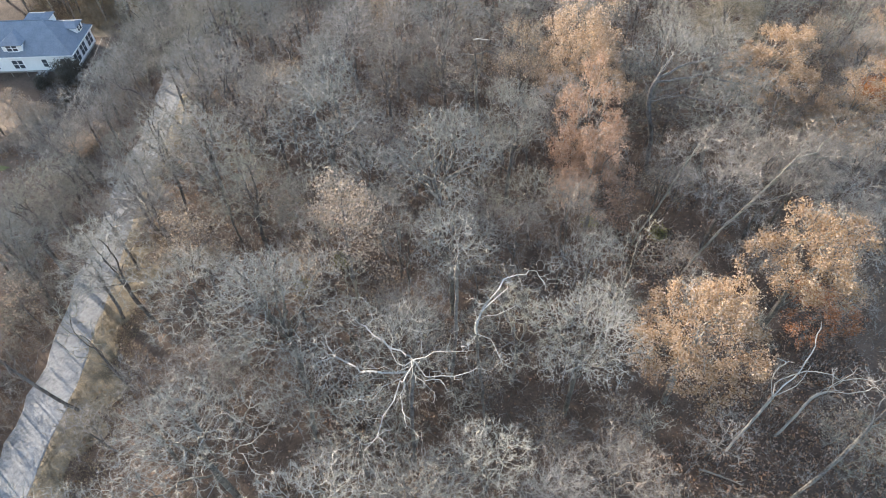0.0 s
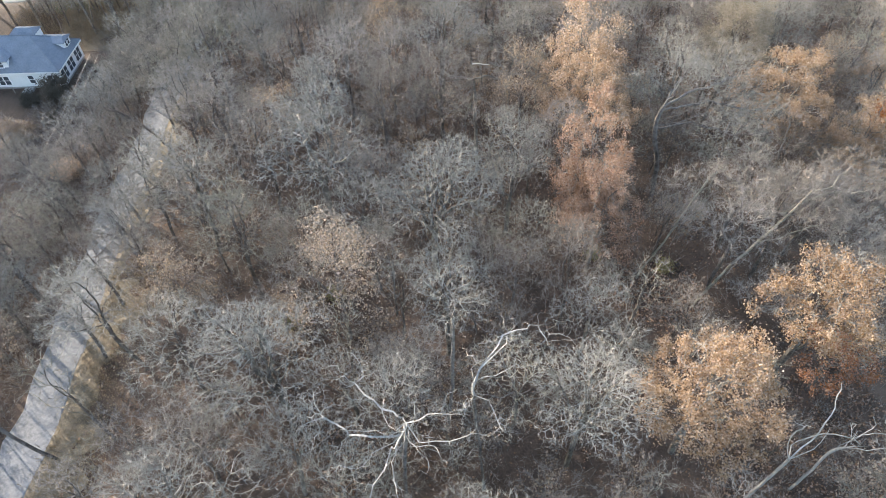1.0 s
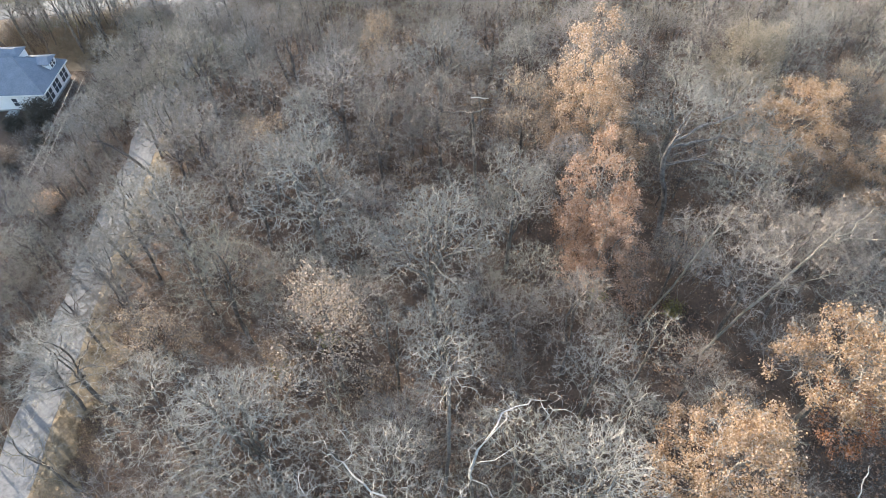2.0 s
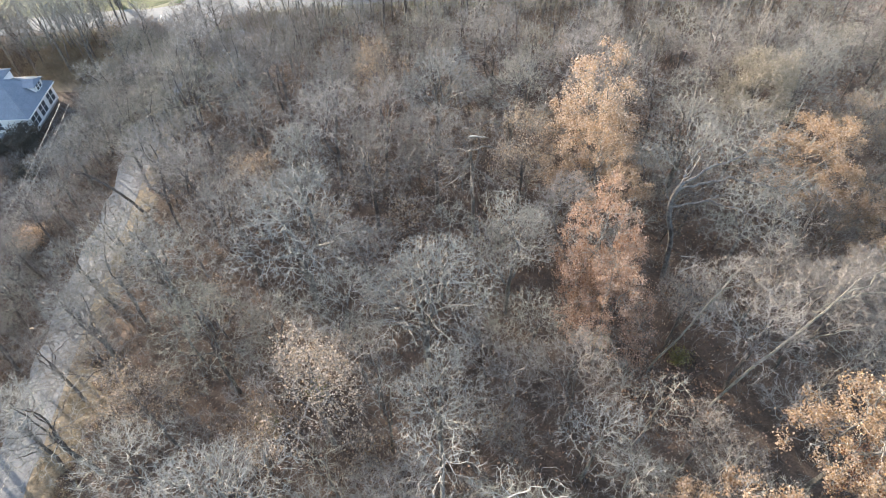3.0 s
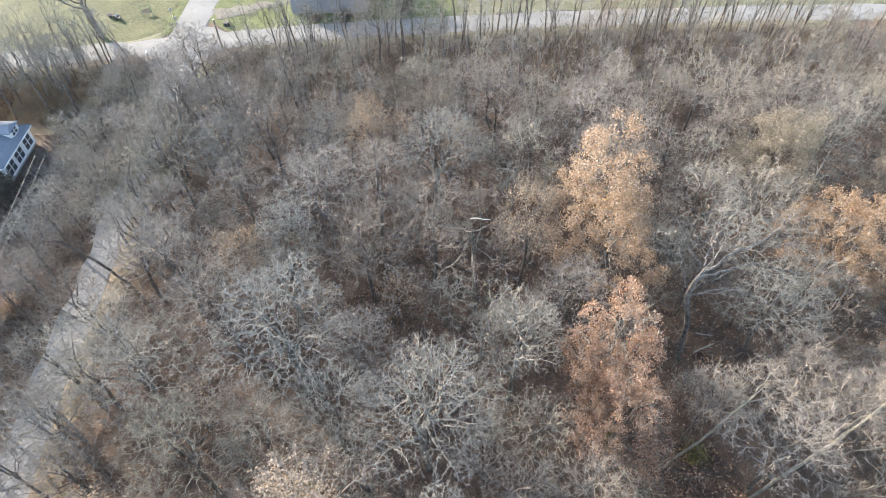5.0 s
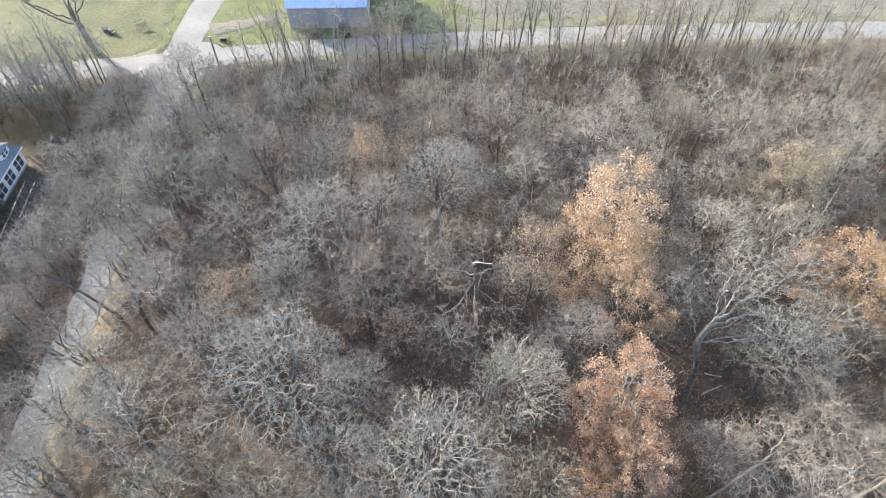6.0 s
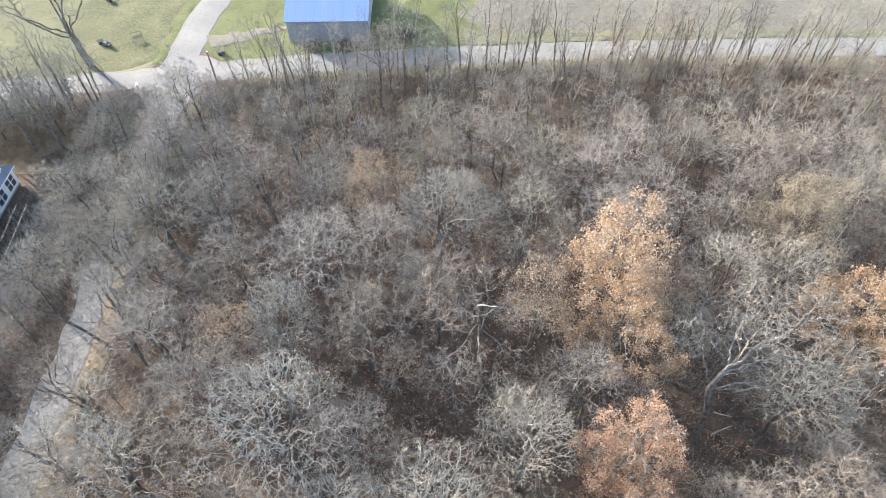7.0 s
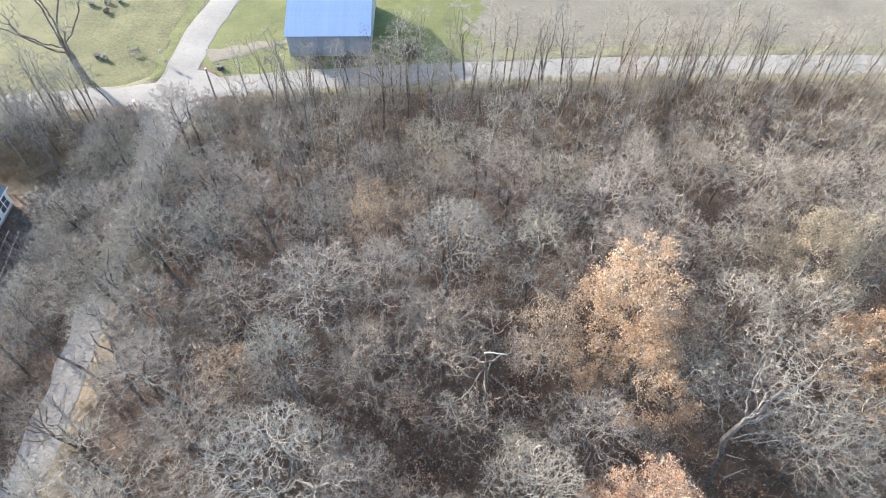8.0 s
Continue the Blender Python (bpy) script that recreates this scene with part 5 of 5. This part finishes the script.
# ---------------------------------------------------------------- the barn
def build_barn():
    barn = thing("barn", (-17.4, 121.5, 0), "long low barn with a blue metal roof and grey metal walls", "barn", turn=1.0)
    hw, depth, eave, ridge = 6.4, 15.0, 4.0, 6.5
    part("footing", boxed((-hw + 0.05, 0.05, -0.4), (hw - 0.05, depth - 0.05, 0.25)), "footing", barn)
    for x in (-hw, hw - 0.15):
        bm = bmesh.new()
        ring = [(x, 0, 0.25), (x, depth, 0.25), (x, depth, eave), (x, depth / 2, ridge - 0.1), (x, 0, eave)]
        a = [bm.verts.new(v) for v in ring]
        b = [bm.verts.new((v[0] + 0.15, v[1], v[2])) for v in ring]
        bm.faces.new(a[::-1])
        bm.faces.new(b)
        for i in range(5):
            bm.faces.new((a[i], a[(i + 1) % 5], b[(i + 1) % 5], b[i]))
        part("gable_wall", bm, "barn_wall", barn)
    front = part("front_wall", boxed((-hw + 0.15, 0.03, 0.25), (hw - 0.15, 0.15, eave)), "barn_wall", barn)
    part("back_wall", boxed((-hw + 0.15, depth - 0.15, 0.25), (hw - 0.15, depth, eave)), "barn_wall", barn)
    n = 14
    step = (2 * hw - 0.3) / n
    sheet = None
    for i in range(n):
        bm = boxed((-step / 2 + 0.01, -0.02, 0.25), (step / 2 - 0.01, 0.026, eave - 0.05))
        box(bm, (-step / 2 + 0.02, -0.05, 0.25), (-step / 2 + 0.08, -0.0201, eave - 0.05))
        if sheet is None:
            first = part("wall_panel", bm, "barn_wall", front)
            sheet = first.data
        else:
            bm.free()
            first = new("wall_panel", sheet)
            first.parent = front
        first.location = (-hw + 0.15 + step * (i + 0.5), 0, 0)
    for side in (0, 1):
        ya, yb = (-0.5, depth / 2) if side == 0 else (depth + 0.5, depth / 2)
        za = eave - 0.17
        deck = part("roof", slab(bmesh.new(), [(-hw - 0.3, ya, za), (hw + 0.3, ya, za), (hw + 0.3, yb, ridge), (-hw - 0.3, yb, ridge)], 0.12), "roof_metal", barn, "blue ribbed metal roof slope")
        m = 18
        st = (2 * hw + 0.6) / m
        up = Vector((0, yb - ya, ridge - za))
        normal = Vector((1, 0, 0)).cross(up).normalized()
        if normal.z < 0:
            normal = -normal
        data = None
        for i in range(m):
            if data is None:
                bm = bmesh.new()
                lift = normal * 0.035
                slab(bm, [Vector((0.01, ya, za)) + lift, Vector((st - 0.01, ya, za)) + lift, Vector((st - 0.01, yb, ridge)) + lift, Vector((0.01, yb, ridge)) + lift], 0.03)
                lift = normal * 0.065
                slab(bm, [Vector((0.01, ya, za)) + lift, Vector((0.07, ya, za)) + lift, Vector((0.07, yb, ridge)) + lift, Vector((0.01, yb, ridge)) + lift], 0.054)
                lift = normal * 0.06
                slab(bm, [Vector((st / 2, ya, za)) + lift, Vector((st / 2 + 0.05, ya, za)) + lift, Vector((st / 2 + 0.05, yb, ridge)) + lift, Vector((st / 2, yb, ridge)) + lift], 0.024)
                ob = part("roof_panel", bm, "roof_metal", deck)
                data = ob.data
            else:
                ob = new("roof_panel", data)
                ob.parent = deck
            ob.location.x = -hw - 0.3 + st * i
    part("ridge_cap", boxed((-hw - 0.32, depth / 2 - 0.2, ridge - 0.02), (hw + 0.32, depth / 2 + 0.2, ridge + 0.1), 0.02), "roof_metal", barn)
    part("downpipe", bar(bmesh.new(), (hw + 0.12, -0.1, 0.1), (hw + 0.12, -0.1, eave - 0.2), 0.05), "black", barn)
    return barn


build_barn()
# dark shrubs added where the barn's shadow darkens the grass
ragged_bush("bush", (-4.6, 121.6), 1.6, 1.9, "dark rounded bush added in the barn's shadow", "evergreen", 66, 1500)
ragged_bush("bush", (-19.5, 119.4), 1.1, 1.2, "low dark shrub added in the shadow by the barn wall", "evergreen", 67, 800)
ragged_bush("bush", (-14.5, 119.6), 1.2, 1.4, "low dark shrub added in the shadow by the barn wall", "evergreen", 68, 900)


# ---------------------------------------------------------------- by the crossing
def utility_pole(x, y):
    ob = thing("wooden_pole", (x, y, 0), "short weathered wooden pole standing at the road corner", "pole")
    part("shaft", bar(bmesh.new(), (0, 0, -0.5), (0, 0, 5.2), 0.15, 12, 0.12), "weathered", ob)
    part("cap", bar(bmesh.new(), (0, 0, 5.2), (0, 0, 5.26), 0.135, 12), "steel", ob)
    part("band", bar(bmesh.new(), (0, 0, 4.3), (0, 0, 4.36), 0.138, 12), "steel", ob)


def road_sign(x, y, turn, high):
    ob = thing("road_sign", (x, y, 0), "small road sign on a thin steel post", "sign", "road signs", turn=turn)
    part("post", boxed((-0.03, -0.03, -0.4), (0.03, 0.03, high)), "steel", ob)
    part("plate", bar(bmesh.new(), (0, -0.05, high - 0.3), (0, -0.035, high - 0.3), 0.28, 8), "steel", ob)


def mailbox(x, y):
    ob = thing("mailbox", (x, y, 0), "white mailbox on a wooden post beside the lane", "mailbox", turn=20)
    part("post", boxed((-0.05, -0.05, -0.3), (0.05, 0.05, 1.0)), "weathered", ob)
    bm = boxed((-0.15, -0.3, 1.0), (0.15, 0.3, 1.16))
    g = bmesh.ops.create_cone(bm, cap_ends=True, segments=14, radius1=0.15, radius2=0.15, depth=0.6, matrix=Matrix.Translation((0, 0, 1.16)) @ Matrix.Rotation(radians(90), 4, "X"))
    part("box", bm, "white", ob)
    part("flag", boxed((0.155, -0.1, 1.05), (0.17, -0.05, 1.35)), "terracotta", ob)


def garden_swing(x, y, turn):
    """A bench swing under a small canopy on two side frames."""
    ob = thing("garden_swing", (x, y, 0.03), "weathered garden swing bench on a green frame on the lawn", "swing", turn=turn, size=0.85)
    for s in (-0.95, 0.95):
        part("side_frame", bar(bar(bmesh.new(), (s, -0.6, -0.04), (s, 0, 1.95), 0.04), (s, 0.6, -0.04), (s, 0, 1.95), 0.04), "green_paint", ob)
    part("crossbar", bar(bmesh.new(), (-1.0, 0, 1.95), (1.0, 0, 1.95), 0.045), "green_paint", ob)
    seat = bmesh.new()
    for i in range(5):
        box(seat, (-0.8, -0.28 + i * 0.115, 0.48), (0.8, -0.19 + i * 0.115, 0.51))
    part("seat", seat, "weathered", ob)
    back = bmesh.new()
    for i in range(4):
        box(back, (-0.8, 0.3 + i * 0.02, 0.56 + i * 0.13), (0.8, 0.33 + i * 0.02, 0.66 + i * 0.13))
    part("backrest", back, "weathered", ob)
    for s in (-0.82, 0.82):
        part("chain", bar(bmesh.new(), (s, 0, 0.5), (s, 0, 1.95), 0.012, 5), "steel", ob)


def garden_cart(x, y, turn, paint, label):
    """A small garden cart: tub, two wheels, a shaft."""
    ob = thing("garden_cart", (x, y, 0.03), label, "cart", "garden carts", turn=turn, size=0.8)
    tub = bmesh.new()
    low = [tub.verts.new(v) for v in ((-0.5, -0.3, 0.38), (0.5, -0.3, 0.38), (0.5, 0.3, 0.38), (-0.5, 0.3, 0.38))]
    top = [tub.verts.new(v) for v in ((-0.7, -0.42, 0.8), (0.7, -0.42, 0.8), (0.7, 0.42, 0.8), (-0.7, 0.42, 0.8))]
    tub.faces.new(low[::-1])
    for i in range(4):
        tub.faces.new((low[i], low[(i + 1) % 4], top[(i + 1) % 4], top[i]))
    bmesh.ops.solidify(tub, geom=tub.faces[:], thickness=0.03)
    part("tub", tub, paint, ob)
    for s in (-0.5, 0.5):
        wheel = part("wheel", bar(bmesh.new(), (-0.1, s - 0.05, 0.27), (-0.1, s + 0.05, 0.27), 0.3, 16), "black", ob)
        part("hub", bar(bmesh.new(), (-0.1, s - 0.07, 0.27), (-0.1, s + 0.07, 0.27), 0.1, 10), "steel", wheel)
    part("axle", bar(bmesh.new(), (-0.1, -0.5, 0.27), (-0.1, 0.5, 0.27), 0.03), "steel", ob)
    part("shaft", bar(bar(bmesh.new(), (0.4, -0.25, 0.36), (1.5, -0.2, 0.5), 0.03), (0.4, 0.25, 0.36), (1.5, 0.2, 0.5), 0.03), "weathered", ob)
    part("prop", bar(bmesh.new(), (0.45, 0, 0.38), (0.5, 0, -0.03), 0.03), "steel", ob)


utility_pole(-33.2, 110.6)
road_sign(-43.4, 119.6, 35, 2.4)
road_sign(-42.6, 118.6, 35, 1.4)
mailbox(-44.3, 108.4)
garden_swing(-48.5, 121.6, 28)
garden_cart(-54.4, 121.0, 20, "footing", "pale grey garden cart parked on the lawn")
garden_cart(-53.0, 120.3, -30, "steel", "grey garden cart parked on the lawn")
garden_cart(-61.0, 136.6, 15, "footing", "pale grey garden cart parked on the lawn")
garden_cart(-58.4, 137.2, -20, "steel", "grey garden cart parked on the lawn")
garden_cart(-56.4, 137.6, 40, "steel", "grey garden cart parked on the lawn")
garden_cart(-57.5, 134.2, 70, "weathered", "weathered wooden garden cart on the lawn")


def stump(x, y):
    rng = np.random.default_rng(9)
    ob = thing("tree_stump", (x, y, 0), "blackened old tree stump in the grass", "stump")
    bm = bmesh.new()
    bar(bm, (0, 0, -0.2), (0, 0, 0.55), 0.62, 18, 0.5)
    for v in bm.verts:
        v.co.x += rng.normal(0, 0.04)
        v.co.y += rng.normal(0, 0.04)
        v.co.z += rng.normal(0, 0.05)
    part("wood", bm, "black", ob)


stump(-34.2, 118.0)


def marker(x, y):
    ob = thing("marker_post", (x, y, rest(x, y)), "short white marker post at the roadside", "post")
    part("shaft", boxed((-0.06, -0.06, -0.3), (0.06, 0.06, 0.95), 0.015), "white", ob)
    part("cap", boxed((-0.075, -0.075, 0.95), (0.075, 0.075, 1.0)), "white", ob)


marker(30.3, 115.6)
